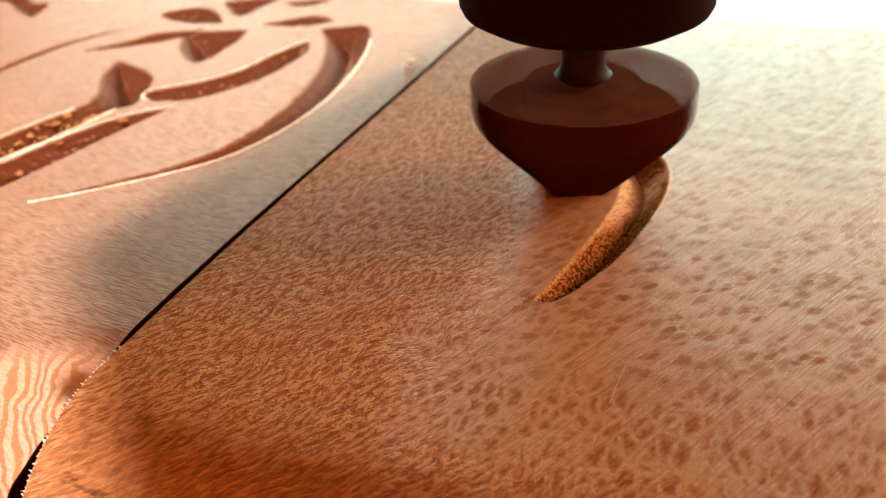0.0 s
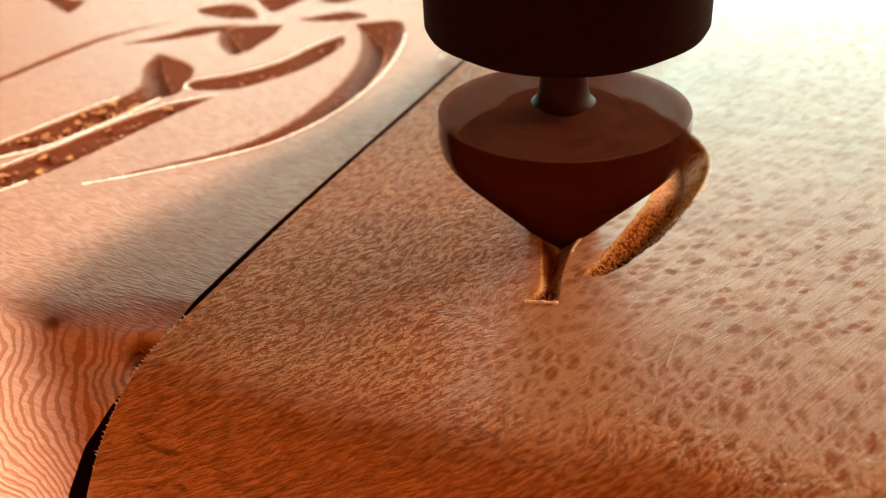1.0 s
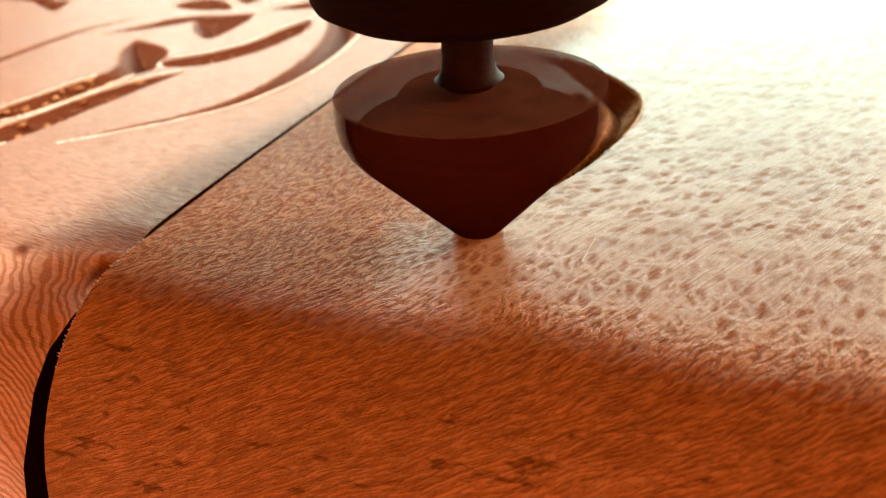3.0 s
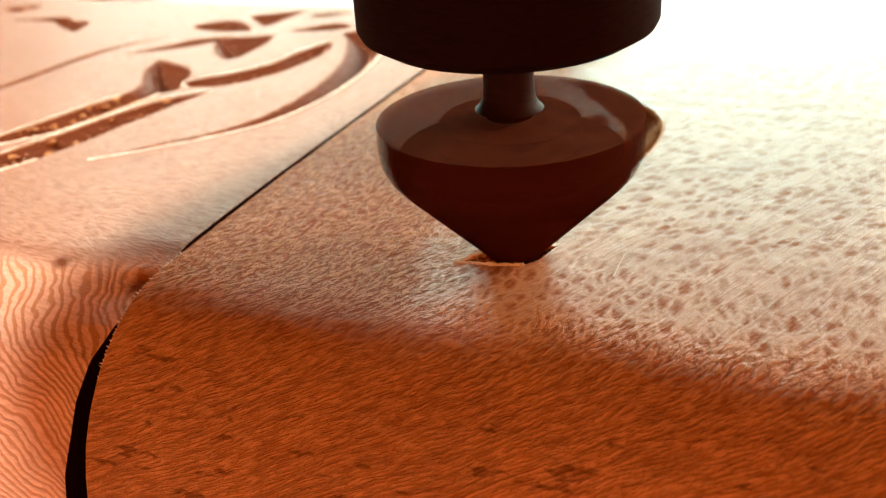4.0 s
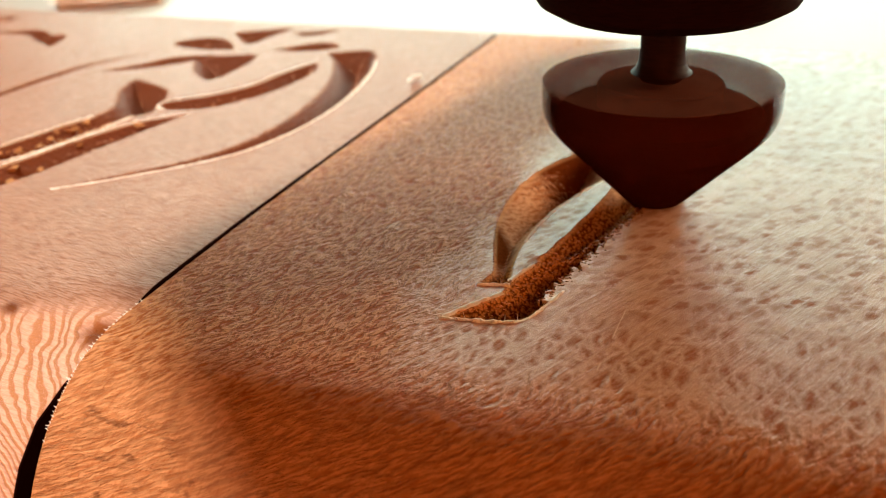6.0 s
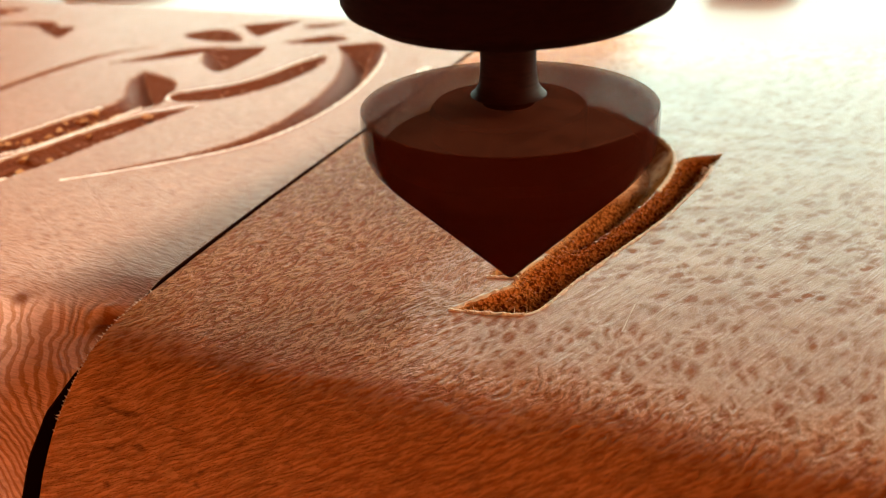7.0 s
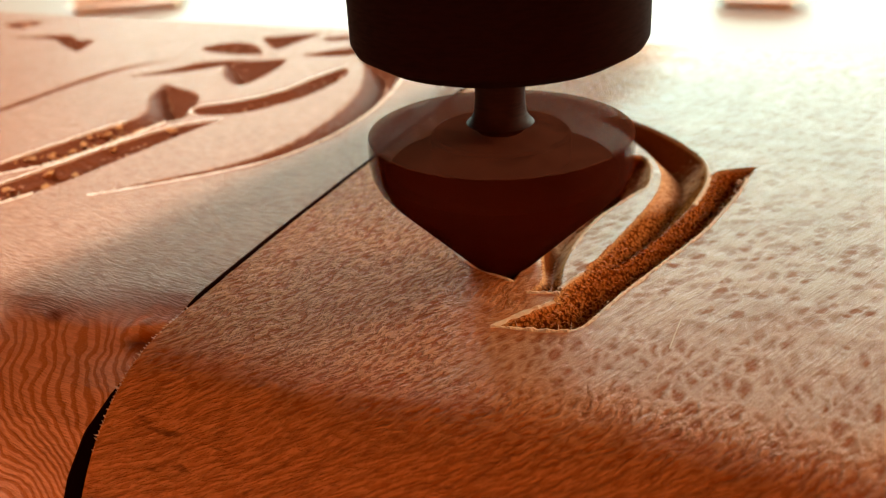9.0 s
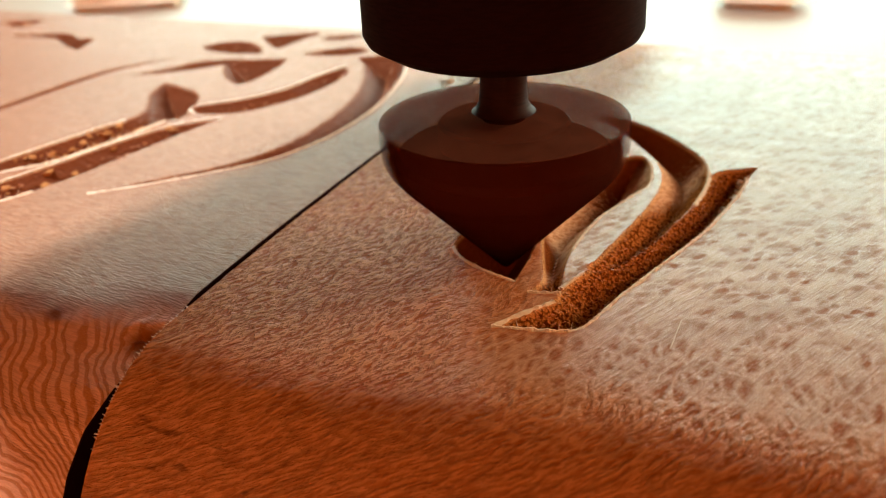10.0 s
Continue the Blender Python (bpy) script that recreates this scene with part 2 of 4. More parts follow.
def plain_wood():
    """The paler board: close straight grain on top, curved rings on its end."""
    m, nt, bsdf = material("pale_wood")
    co = nt.nodes.new("ShaderNodeTexCoord").outputs["Object"]
    co = stretched(nt, co, (1000, 1000, 1000))  # millimetres
    sep = nt.nodes.new("ShaderNodeSeparateXYZ")
    nt.links.new(co, sep.inputs[0])
    mm = warped(nt, co, 2.2, 0.10)
    fine = noisy(nt, co, 5.0, 4.0, 0.65).outputs["Fac"]
    grain = noisy(nt, along(nt, mm, -6, (0.22, 2.6, 1.5)), 1.8, 3.0).outputs["Fac"]
    rings = node(nt, "ShaderNodeTexWave", wave_type="BANDS", bands_direction="X")
    slant = node(nt, "ShaderNodeVectorMath", operation="DOT_PRODUCT")
    nt.links.new(warped(nt, warped(nt, mm, 7.0, 0.045), 1.6, 0.22), slant.inputs[0])
    slant.inputs[1].default_value = (0.50, 0.05, 0.80)
    nt.links.new(slant.outputs["Value"], rings.inputs["Vector"])
    rings.inputs["Scale"].default_value, rings.inputs["Distortion"].default_value = 0.40, 2.6
    rings.inputs["Detail"].default_value, rings.inputs["Detail Scale"].default_value = 2.0, 0.8
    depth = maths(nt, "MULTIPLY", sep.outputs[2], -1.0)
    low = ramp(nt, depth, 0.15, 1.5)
    broad = noisy(nt, co, 0.03, 3.0).outputs["Fac"]
    colour = mix(nt, ramp(nt, broad, 0.3, 0.7), (0.36, 0.138, 0.070), (0.40, 0.160, 0.084))
    colour = mix(nt, times(nt, ramp(nt, grain, 0.42, 0.62), inverse(nt, times(nt, low, 0.6)), 0.9), colour, (0.22, 0.064, 0.020))
    colour = mix(nt, times(nt, ramp(nt, rings.outputs["Fac"], 0.35, 0.85), low, ramp(nt, fine, 0.2, 0.5), 0.95), colour, (0.24, 0.064, 0.019))
    colour = mix(nt, times(nt, ramp(nt, fine, 0.60, 0.74), 0.35), colour, (0.78, 0.36, 0.16))
    # two dark marks by the rounded end, one at the chipped hollow
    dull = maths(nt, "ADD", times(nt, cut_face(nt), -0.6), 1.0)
    for place, size, amount in ((DARK_MARK_A, 3.8, 0.9), (DARK_MARK_B, 2.0, 0.9)):
        d = node(nt, "ShaderNodeVectorMath", operation="DISTANCE")
        nt.links.new(mm, d.inputs[0])
        d.inputs[1].default_value = place
        core = times(nt, inverse(nt, ramp(nt, d.outputs["Value"], size * 0.25, size)), amount)
        colour = mix(nt, core, colour, (0.10, 0.016, 0.001))
        dull = times(nt, dull, inverse(nt, core))
    # rounded end painted lighter and bluer, for light that falls on it
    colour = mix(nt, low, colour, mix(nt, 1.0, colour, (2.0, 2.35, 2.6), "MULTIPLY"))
    rim = fresh_rim(nt, depth, fine)
    colour = mix(nt, times(nt, rim, 0.25), colour, (0.60, 0.30, 0.15))
    # steep petal walls get a dark colour that stands in for shade
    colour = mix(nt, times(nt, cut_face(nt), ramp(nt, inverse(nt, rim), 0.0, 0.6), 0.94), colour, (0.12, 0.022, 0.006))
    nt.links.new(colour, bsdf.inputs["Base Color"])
    bsdf.inputs["Specular Tint"].default_value = (1.0, 0.96, 0.88, 1.0)
    nt.links.new(maths(nt, "ADD", maths(nt, "MULTIPLY", grain, 0.2), 0.28), bsdf.inputs["Roughness"])
    nt.links.new(times(nt, dull, maths(nt, "ADD", times(nt, low, 0.03), 0.026)), bsdf.inputs["Specular IOR Level"])
    nt.links.new(times(nt, inverse(nt, cut_face(nt)), 0.10), bsdf.inputs["Sheen Weight"])
    bsdf.inputs["Sheen Roughness"].default_value = 0.42
    first = bump(nt, grain, 0.9, 0.00028, bsdf)
    second = bump(nt, times(nt, rings.outputs["Fac"], low), 0.7, 0.0002, bsdf, first)
    bump(nt, fine, 0.4, 0.00005, bsdf, second)
    return m


DARK_MARK_A, DARK_MARK_B = (-3.0, 2.0, -2.8), (-17.6, 2.0, -1.0)


def steel(name, colour, rough, metal=1.0, shine=0.05):
    m, nt, bsdf = material(name)
    co = nt.nodes.new("ShaderNodeTexCoord").outputs["Object"]
    n = noisy(nt, stretched(nt, co, (1, 1, 6)), 500, 4.0).outputs["Fac"]
    nt.links.new(mix(nt, ramp(nt, n, 0.3, 0.8), colour, tuple(c * 0.6 for c in colour)), bsdf.inputs["Base Color"])
    nt.links.new(maths(nt, "ADD", maths(nt, "MULTIPLY", n, 0.2), rough), bsdf.inputs["Roughness"])
    bsdf.inputs["Metallic"].default_value = metal
    bsdf.inputs["Specular IOR Level"].default_value = shine
    return m, nt, bsdf


def painted(name, colour, rough=0.5, scale=8.0, relief=0.0005, shine=0.3):
    m, nt, bsdf = material(name)
    co = nt.nodes.new("ShaderNodeTexCoord").outputs["Object"]
    n = noisy(nt, co, scale, 5.0).outputs["Fac"]
    nt.links.new(mix(nt, ramp(nt, n, 0.25, 0.8), colour, tuple(c * 0.88 for c in colour)), bsdf.inputs["Base Color"])
    bsdf.inputs["Roughness"].default_value = rough
    bsdf.inputs["Specular IOR Level"].default_value = shine
    bump(nt, noisy(nt, co, scale * 30, 3.0).outputs["Fac"], 0.2, relief, bsdf)
    return m


FIGURED, PALE = lace_wood(), plain_wood()
NUT_STEEL = steel("blackened_steel", (0.016, 0.0022, 0.0012), 0.6, 0.0, 0.03)[0]
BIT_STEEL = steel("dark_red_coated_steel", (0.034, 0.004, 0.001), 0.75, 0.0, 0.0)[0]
SHANK_STEEL = steel("shank_steel", (0.030, 0.006, 0.003), 0.5, 0.0, 0.06)[0]
SWEEP, _, sbsdf = steel("turning_blades", (0.09, 0.016, 0.008), 0.8, 0.0, 0.01)
sbsdf.inputs["Alpha"].default_value = 0.24
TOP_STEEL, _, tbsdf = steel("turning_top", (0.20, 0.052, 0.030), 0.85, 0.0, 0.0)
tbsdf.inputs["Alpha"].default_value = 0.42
BED = painted("cream_laminate", (0.36, 0.225, 0.150), 0.5, 6.0, 0.0002)
WALL = painted("brown_board_wall", (0.075, 0.045, 0.030), 0.7)
FLOOR = painted("grey_floor_paint", (0.06, 0.05, 0.045), 0.5, 3.0)
FIBRE = painted("torn_fibre", (0.84, 0.60, 0.42), 0.8, 900.0, 0.00003)
GAP_BLACK = painted("gap_black", (0.012, 0.003, 0.0015), 0.9, 300.0, 0.00002, 0.0)
FRAME = painted("window_frame_paint", (0.78, 0.77, 0.74), 0.4)


# ---- building helpers ----
def mesh_ob(name, verts, faces, mat, parent=None, smooth=False, label=""):
    me = bpy.data.meshes.new(name)
    me.from_pydata(verts, [], faces)
    me.update()
    if smooth:
        me.polygons.foreach_set("use_smooth", [True] * len(me.polygons))
    me.materials.append(mat)
    ob = new(name, me)
    ob.parent = parent
    if label:
        ob["label"] = label
    return ob


def part(name, bm, mat, parent=None, label="", smooth=False):
    me = bpy.data.meshes.new(name)
    bmesh.ops.recalc_face_normals(bm, faces=bm.faces)
    bm.to_mesh(me)
    bm.free()
    me.materials.append(mat)
    if smooth:
        me.polygons.foreach_set("use_smooth", [True] * len(me.polygons))
        me.set_sharp_from_angle(angle=radians(32))
    ob = new(name, me)
    ob.parent = parent
    if label:
        ob["label"] = label
    return ob


def box(x0, x1, y0, y1, z0, z1, bevel=0.0):
    bm = bmesh.new()
    bmesh.ops.create_cube(bm, size=1)
    for v in bm.verts:
        v.co = Vector(((x0 + x1) / 2 + v.co.x * (x1 - x0), (y0 + y1) / 2 + v.co.y * (y1 - y0), (z0 + z1) / 2 + v.co.z * (z1 - z0)))
    if bevel:
        bmesh.ops.bevel(bm, geom=bm.edges[:], offset=bevel, segments=2, affect="EDGES")
    return bm


def turned(profile, segments=72):
    """A body of revolution about z from (radius, height) pairs."""
    bm = bmesh.new()
    rings = []
    for r, z in profile:
        if r < 1e-6:
            rings.append([bm.verts.new((0, 0, z))])
        else:
            rings.append([bm.verts.new((r * math.cos(a), r * math.sin(a), z)) for a in (2 * math.pi * k / segments for k in range(segments))])
    for a, b in zip(rings, rings[1:]):
        for k in range(segments):
            j = (k + 1) % segments
            if len(a) == 1 and len(b) > 1:
                bm.faces.new((a[0], b[j], b[k]))
            elif len(b) == 1 and len(a) > 1:
                bm.faces.new((a[k], a[j], b[0]))
            elif len(a) > 1:
                bm.faces.new((a[k], a[j], b[j], b[k]))
    return bm


# ---- room and machine bed ----
ROOM = (-2.2, 2.2, BACK_Y, WALL_Y, -0.92, 2.0)
T = 0.12


def joined(boxes):
    bm = bmesh.new()
    for b in boxes:
        me = bpy.data.meshes.new("piece")
        b.to_mesh(me)
        b.free()
        bm.from_mesh(me)
        bpy.data.meshes.remove(me)
    return bm


def window(name, spans, y0, y1):
    """A painted frame in the opening."""
    a0, a1, z0, z1 = spans
    win = tagged(new(name), "unseen bright workshop window with a painted frame", "window", kind="structure")
    s = 0.03
    for p, q, u, v in ((a0 + 0.002, a0 + s, z0 + 0.002, z1 - 0.002), (a1 - s, a1 - 0.002, z0 + 0.002, z1 - 0.002), (a0 + s, a1 - s, z0 + 0.002, z0 + s), (a0 + s, a1 - s, z1 - s, z1 - 0.002)):
        part("window_frame", box(p, q, y0, y1, u, v, 0.004), FRAME, win)


def pierced(y0, y1, x0, x1, z0, z1, hole):
    a0, a1, b0, b1 = hole
    return joined([box(x0, a0, y0, y1, z0, z1), box(a1, x1, y0, y1, z0, z1), box(a0, a1, y0, y1, z0, b0), box(a0, a1, y0, y1, b1, z1)])


def room():
    x0, x1, y0, y1, z0, z1 = ROOM
    tagged(part("floor", box(x0 - T, x1 + T, y0 - T, y1 + T, z0 - T, z0), FLOOR), "grey painted workshop floor", "floor", kind="structure")
    a0, a1, b0, b1 = HATCH
    tagged(part("ceiling", joined([box(x0 - T, a0, y0 - T, y1 + T, z1, z1 + T), box(a1, x1 + T, y0 - T, y1 + T, z1, z1 + T), box(a0, a1, y0 - T, b0, z1, z1 + T), box(a0, a1, b1, y1 + T, z1, z1 + T)]), WALL), "brown boarded workshop ceiling with a skylight opening", "ceiling", kind="structure")
    p0, p1, q0, q1 = EAST
    tagged(part("wall_east", joined([box(x1, x1 + T, y0 - T, p0, z0, z1), box(x1, x1 + T, p1, y1 + T, z0, z1), box(x1, x1 + T, p0, p1, z0, q0), box(x1, x1 + T, p0, p1, q1, z1)]), WALL), "brown boarded wall with a window opening", "wall", kind="structure")
    side = tagged(new("window_4"), "unseen bright workshop window with a painted frame", "window", kind="structure")
    for a, b, u, v in ((p0 + 0.002, p0 + 0.02, q0 + 0.002, q1 - 0.002), (p1 - 0.02, p1 - 0.002, q0 + 0.002, q1 - 0.002), (p0 + 0.02, p1 - 0.02, q0 + 0.002, q0 + 0.02), (p0 + 0.02, p1 - 0.02, q1 - 0.02, q1 - 0.002)):
        part("window_frame", box(x1 + 0.05, x1 + 0.09, a, b, u, v, 0.004), FRAME, side)
    tagged(part("wall_west", box(x0 - T, x0, y0 - T, y1 + T, z0, z1), WALL), "plain brown boarded wall", "wall", kind="structure")
    tagged(part("wall_north", pierced(y1, y1 + T, x0, x1, z0, z1, TALL), WALL), "brown boarded wall with a window opening", "wall", kind="structure")
    tagged(part("wall_south", pierced(y0 - T, y0, x0, x1, z0, z1, BACK), WALL), "brown boarded wall with a window opening", "wall", kind="structure")
    window("window_1", TALL, y1 + 0.05, y1 + 0.09)
    window("fill_window", BACK, y0 - 0.09, y0 - 0.05)
    sky_frame = tagged(new("window_3"), "unseen added skylight with a painted frame in the ceiling", "skylight", kind="structure")
    for p, q, u, v in ((a0 + 0.002, a0 + 0.018, b0 + 0.002, b1 - 0.002), (a1 - 0.018, a1 - 0.002, b0 + 0.002, b1 - 0.002), (a0 + 0.018, a1 - 0.018, b0 + 0.002, b0 + 0.018), (a0 + 0.018, a1 - 0.018, b1 - 0.018, b1 - 0.002)):
        part("window_frame", box(p, q, u, v, z1 + 0.02, z1 + 0.08, 0.003), FRAME, sky_frame)


BED_Z = -0.046


def bed():
    b = tagged(new("machine_bed"), "cream machine bed under the carved boards", "machine bed")
    part("bed_top", box(-0.9, 0.9, -0.45, 1.15, BED_Z - 0.03, BED_Z, 0.002), BED, b)
    for x in (-0.8, 0.8):
        for y in (-0.35, 1.05):
            part("leg", box(x - 0.04, x + 0.04, y - 0.04, y + 0.04, ROOM[4], BED_Z - 0.03, 0.003), NUT_STEEL, b)


room()
bed()

# ---- the two boards ----
BOARD_POSE = pose(-0.0285, 0.103, 0, 0, 0, -22.77)
CA, SA = math.cos(radians(22.77)), math.sin(radians(22.77))
LENGTH = 0.151
GROUND = BED_Z


def local(points):
    """Plan points in millimetres to the boards' own frame in metres."""
    return np.array([((x + 28.5) * CA - (y - 103) * SA, (x + 28.5) * SA + (y - 103) * CA) for x, y in points]) / 1000


def rounded(points, step=6):
    """A closed outline through the points, smooth but for those given twice, which stay corners."""
    p = [np.array(q) for q in points]
    n, out = len(p), []
    for i in range(n):
        a, b, c, d = p[i - 1], p[i], p[(i + 1) % n], p[(i + 2) % n]
        if np.allclose(b, c):
            continue
        m0 = (c - a) / 2 if not np.allclose(a, b) else (c - b)
        m1 = (d - b) / 2 if not np.allclose(c, d) else (c - b)
        for k in range(step):
            s = k / step
            out.append((2 * s**3 - 3 * s**2 + 1) * b + (s**3 - 2 * s**2 + s) * m0 + (-2 * s**3 + 3 * s**2) * c + (s**3 - s**2) * m1)
    return np.array(out)


def inside_depth(x, y, outline):
    """Distance to the outline for the points inside it, 0 outside."""
    best = np.full(x.shape, 1e9)
    odd = np.zeros(x.shape, bool)
    for (ax, ay), (bx, by) in zip(outline, np.roll(outline, -1, 0)):
        dx, dy = bx - ax, by - ay
        s = np.clip(((x - ax) * dx + (y - ay) * dy) / (dx * dx + dy * dy + 1e-18), 0, 1)
        best = np.minimum(best, (x - ax - s * dx) ** 2 + (y - ay - s * dy) ** 2)
        if abs(dy) > 1e-12:
            odd ^= ((ay > y) != (by > y)) & (x < dx * (y - ay) / dy + ax)
    return np.where(odd, np.sqrt(best), 0.0)


# outlines of the carving on the figured board, plan millimetres
CREST = [(38, 178.5), (38, 178.5), (43.5, 176), (47.5, 170), (50.5, 162.5), (52.3, 155), (52.2, 149), (50, 142), (46, 134.5), (43, 130), (39, 124.3), (34, 119), (31, 116.3), (28.3, 115), (26.6, 116),
         (28.5, 118.5), (31.5, 123), (35, 128.5), (39, 135), (42.5, 142), (44.3, 149), (44.3, 155), (43, 162), (41, 171)]
LEAF = [(18, 110), (18, 110), (20.3, 113.5), (21, 120), (22, 128), (24.5, 136.5), (27.5, 143), (31, 148.3), (35, 152.5), (39, 155.5), (42, 156.4), (43.2, 154.5),
        (42.8, 149), (41, 143), (37.5, 139.2), (34, 135.2), (31, 131.5), (28.3, 127), (25.6, 121.5), (23.7, 116), (22.3, 109.3), (22.3, 109.3)]
TAIL = [(12.8, 102), (12.8, 102), (17, 105), (21, 107.5), (22.5, 110.5), (27, 115.5), (33, 120.5), (38, 125.8), (43, 131.5), (48, 138.3), (53, 147), (60.3, 148.3), (60.3, 148.3),
        (57.5, 144), (54, 138), (49, 130.5), (45, 125), (40, 119.3), (35, 113.8), (29, 107), (24.6, 101.5), (22, 100), (17, 100.9)]
EYE_HOLE = [(9, 124.5), (10.2, 128), (12.5, 130.3), (16, 131), (19, 129.3), (21, 126.3), (19.6, 120.5), (16.7, 113), (16.7, 113), (14.5, 115), (12.3, 117.3), (10, 120.6)]


def front_drop(v):
    """Height of the rounded front end over the distance behind its upper edge."""
    v_of = [-0.0226, -0.0223, -0.0215, -0.0200, -0.0185, -0.0165, -0.0140, -0.0110, -0.0085, -0.0060, -0.0035, -0.0010, 0.0020, 0.0050]
    z_of = [-0.046, -0.034, -0.026, -0.0190, -0.0148, -0.0112, -0.0078, -0.0050, -0.0033, -0.0020, -0.0010, -0.00038, -0.0001, 0.0]
    soft = sum(np.interp(v + d, v_of, z_of) for d in np.linspace(-0.0024, 0.0024, 13)) / 13
    keep = np.clip((-0.0145 - v) / 0.003, 0, 1)
    return np.where(v > 0.0074, 0.0, keep * np.interp(v, v_of, z_of) + (1 - keep) * soft)


def wobble(x, y, scale, seed):
    """Cheap smooth noise in about -1 to 1."""
    rng = np.random.RandomState(seed)
    out = np.zeros_like(x)
    for k in range(7):
        a, f, p = rng.uniform(0, 6.283), scale * rng.uniform(0.6, 1.8), rng.uniform(0, 6.283)
        out += np.sin((x * math.cos(a) + y * math.sin(a)) * f + p)
    return out / 3.2


def lines(stops):
    """Grid lines from (start, end, step) stretches."""
    out = []
    for a, b, step in stops:
        n = max(1, round((b - a) / step))
        out += [a + (b - a) * k / n for k in range(n)]
    return np.array(out + [stops[-1][1]])


SEAM_V = [-0.025, 0.005, 0.020, 0.035, 0.055, 0.090, 0.151]
SEAM_W = [-0.0010, -0.0011, -0.00125, -0.0012, -0.0007, 0.0005, 0.0020]


def board(name, xs, ys, height, mat, shift):
    """A board as one closed shell: a top with the carving, four sides and a bottom."""
    X, Y = np.meshgrid(xs, ys)
    Z = height(X, Y)
    X = X + shift(X, Y)
    X = X + np.interp(Y, SEAM_V, SEAM_W) * np.clip(1 - np.abs(X) / 0.02, 0, 1)
    ny, nx = X.shape
    verts = np.stack([X.ravel(), Y.ravel(), Z.ravel()], 1).tolist()
    faces = [(j * nx + i, j * nx + i + 1, (j + 1) * nx + i + 1, (j + 1) * nx + i) for j in range(ny - 1) for i in range(nx - 1)]
    rim = [(0, i) for i in range(nx)] + [(j, nx - 1) for j in range(1, ny)] + [(ny - 1, i) for i in range(nx - 2, -1, -1)] + [(j, 0) for j in range(ny - 2, 0, -1)]
    base = len(verts)
    for j, i in rim:
        verts.append((float(X[j, i]), float(Y[j, i]), GROUND))
    n = len(rim)
    for k in range(n):
        a, b = rim[k], rim[(k + 1) % n]
        faces.append((a[0] * nx + a[1], base + k, base + (k + 1) % n, b[0] * nx + b[1]))
    faces.append(tuple(base + k for k in range(n - 1, -1, -1)))
    ob = mesh_ob(name, verts, faces, mat)
    ob.matrix_world = BOARD_POSE
    return ob, X, Y, Z


CUTS = [rounded(local(o)) for o in (CREST, LEAF, TAIL, EYE_HOLE)]
XS = lines([(0.0005, 0.024, 0.0007), (0.024, 0.068, 0.00025), (0.068, 0.21, 0.003)])
YS = lines([(-0.0226, -0.021, 0.0002), (-0.021, 0.0015, 0.0005), (0.0015, 0.012, 0.0006), (0.012, 0.098, 0.00025), (0.098, LENGTH, 0.002)])


UNCUT = []


def figured_height(X, Y):
    z = front_drop(Y + 0.0006 * wobble(X, Y, 120, 3)) + 0.00003 * wobble(X, Y, 900, 5)
    UNCUT.append(z)
    d = [inside_depth(X, Y, o) for o in CUTS]
    raw = np.random.RandomState(8).normal(size=X.shape)
    crumb = (raw + 0.6 * (np.roll(raw, 1, 0) + np.roll(raw, 1, 1))) * 0.55 + 0.5 * wobble(X, Y, 6000, 7)
    # round hole shaped steeper so that its inside turns darker
    d[3] = d[3] * 1.4  # cut steeper than the rest
    deep = np.minimum(np.max(d, axis=0), np.where(d[3] > 0, 0.0105, 0.0072))
    ragged = np.where(d[2] > 0, 1.0, 0.0) + np.where((d[0] > 0) & (Y < 0.045), 0.8, 0.0)
    deep = deep + np.clip(deep - 0.0004, 0, 0.0009) * 0.24 * crumb * np.clip(ragged, 0.12, 1)
    return np.where(deep > 0, -deep, z)


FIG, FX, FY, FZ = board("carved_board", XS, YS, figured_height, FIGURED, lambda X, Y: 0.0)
tagged(FIG, "figured light-brown wooden board with carved grooves and a rounded end", "wooden board")

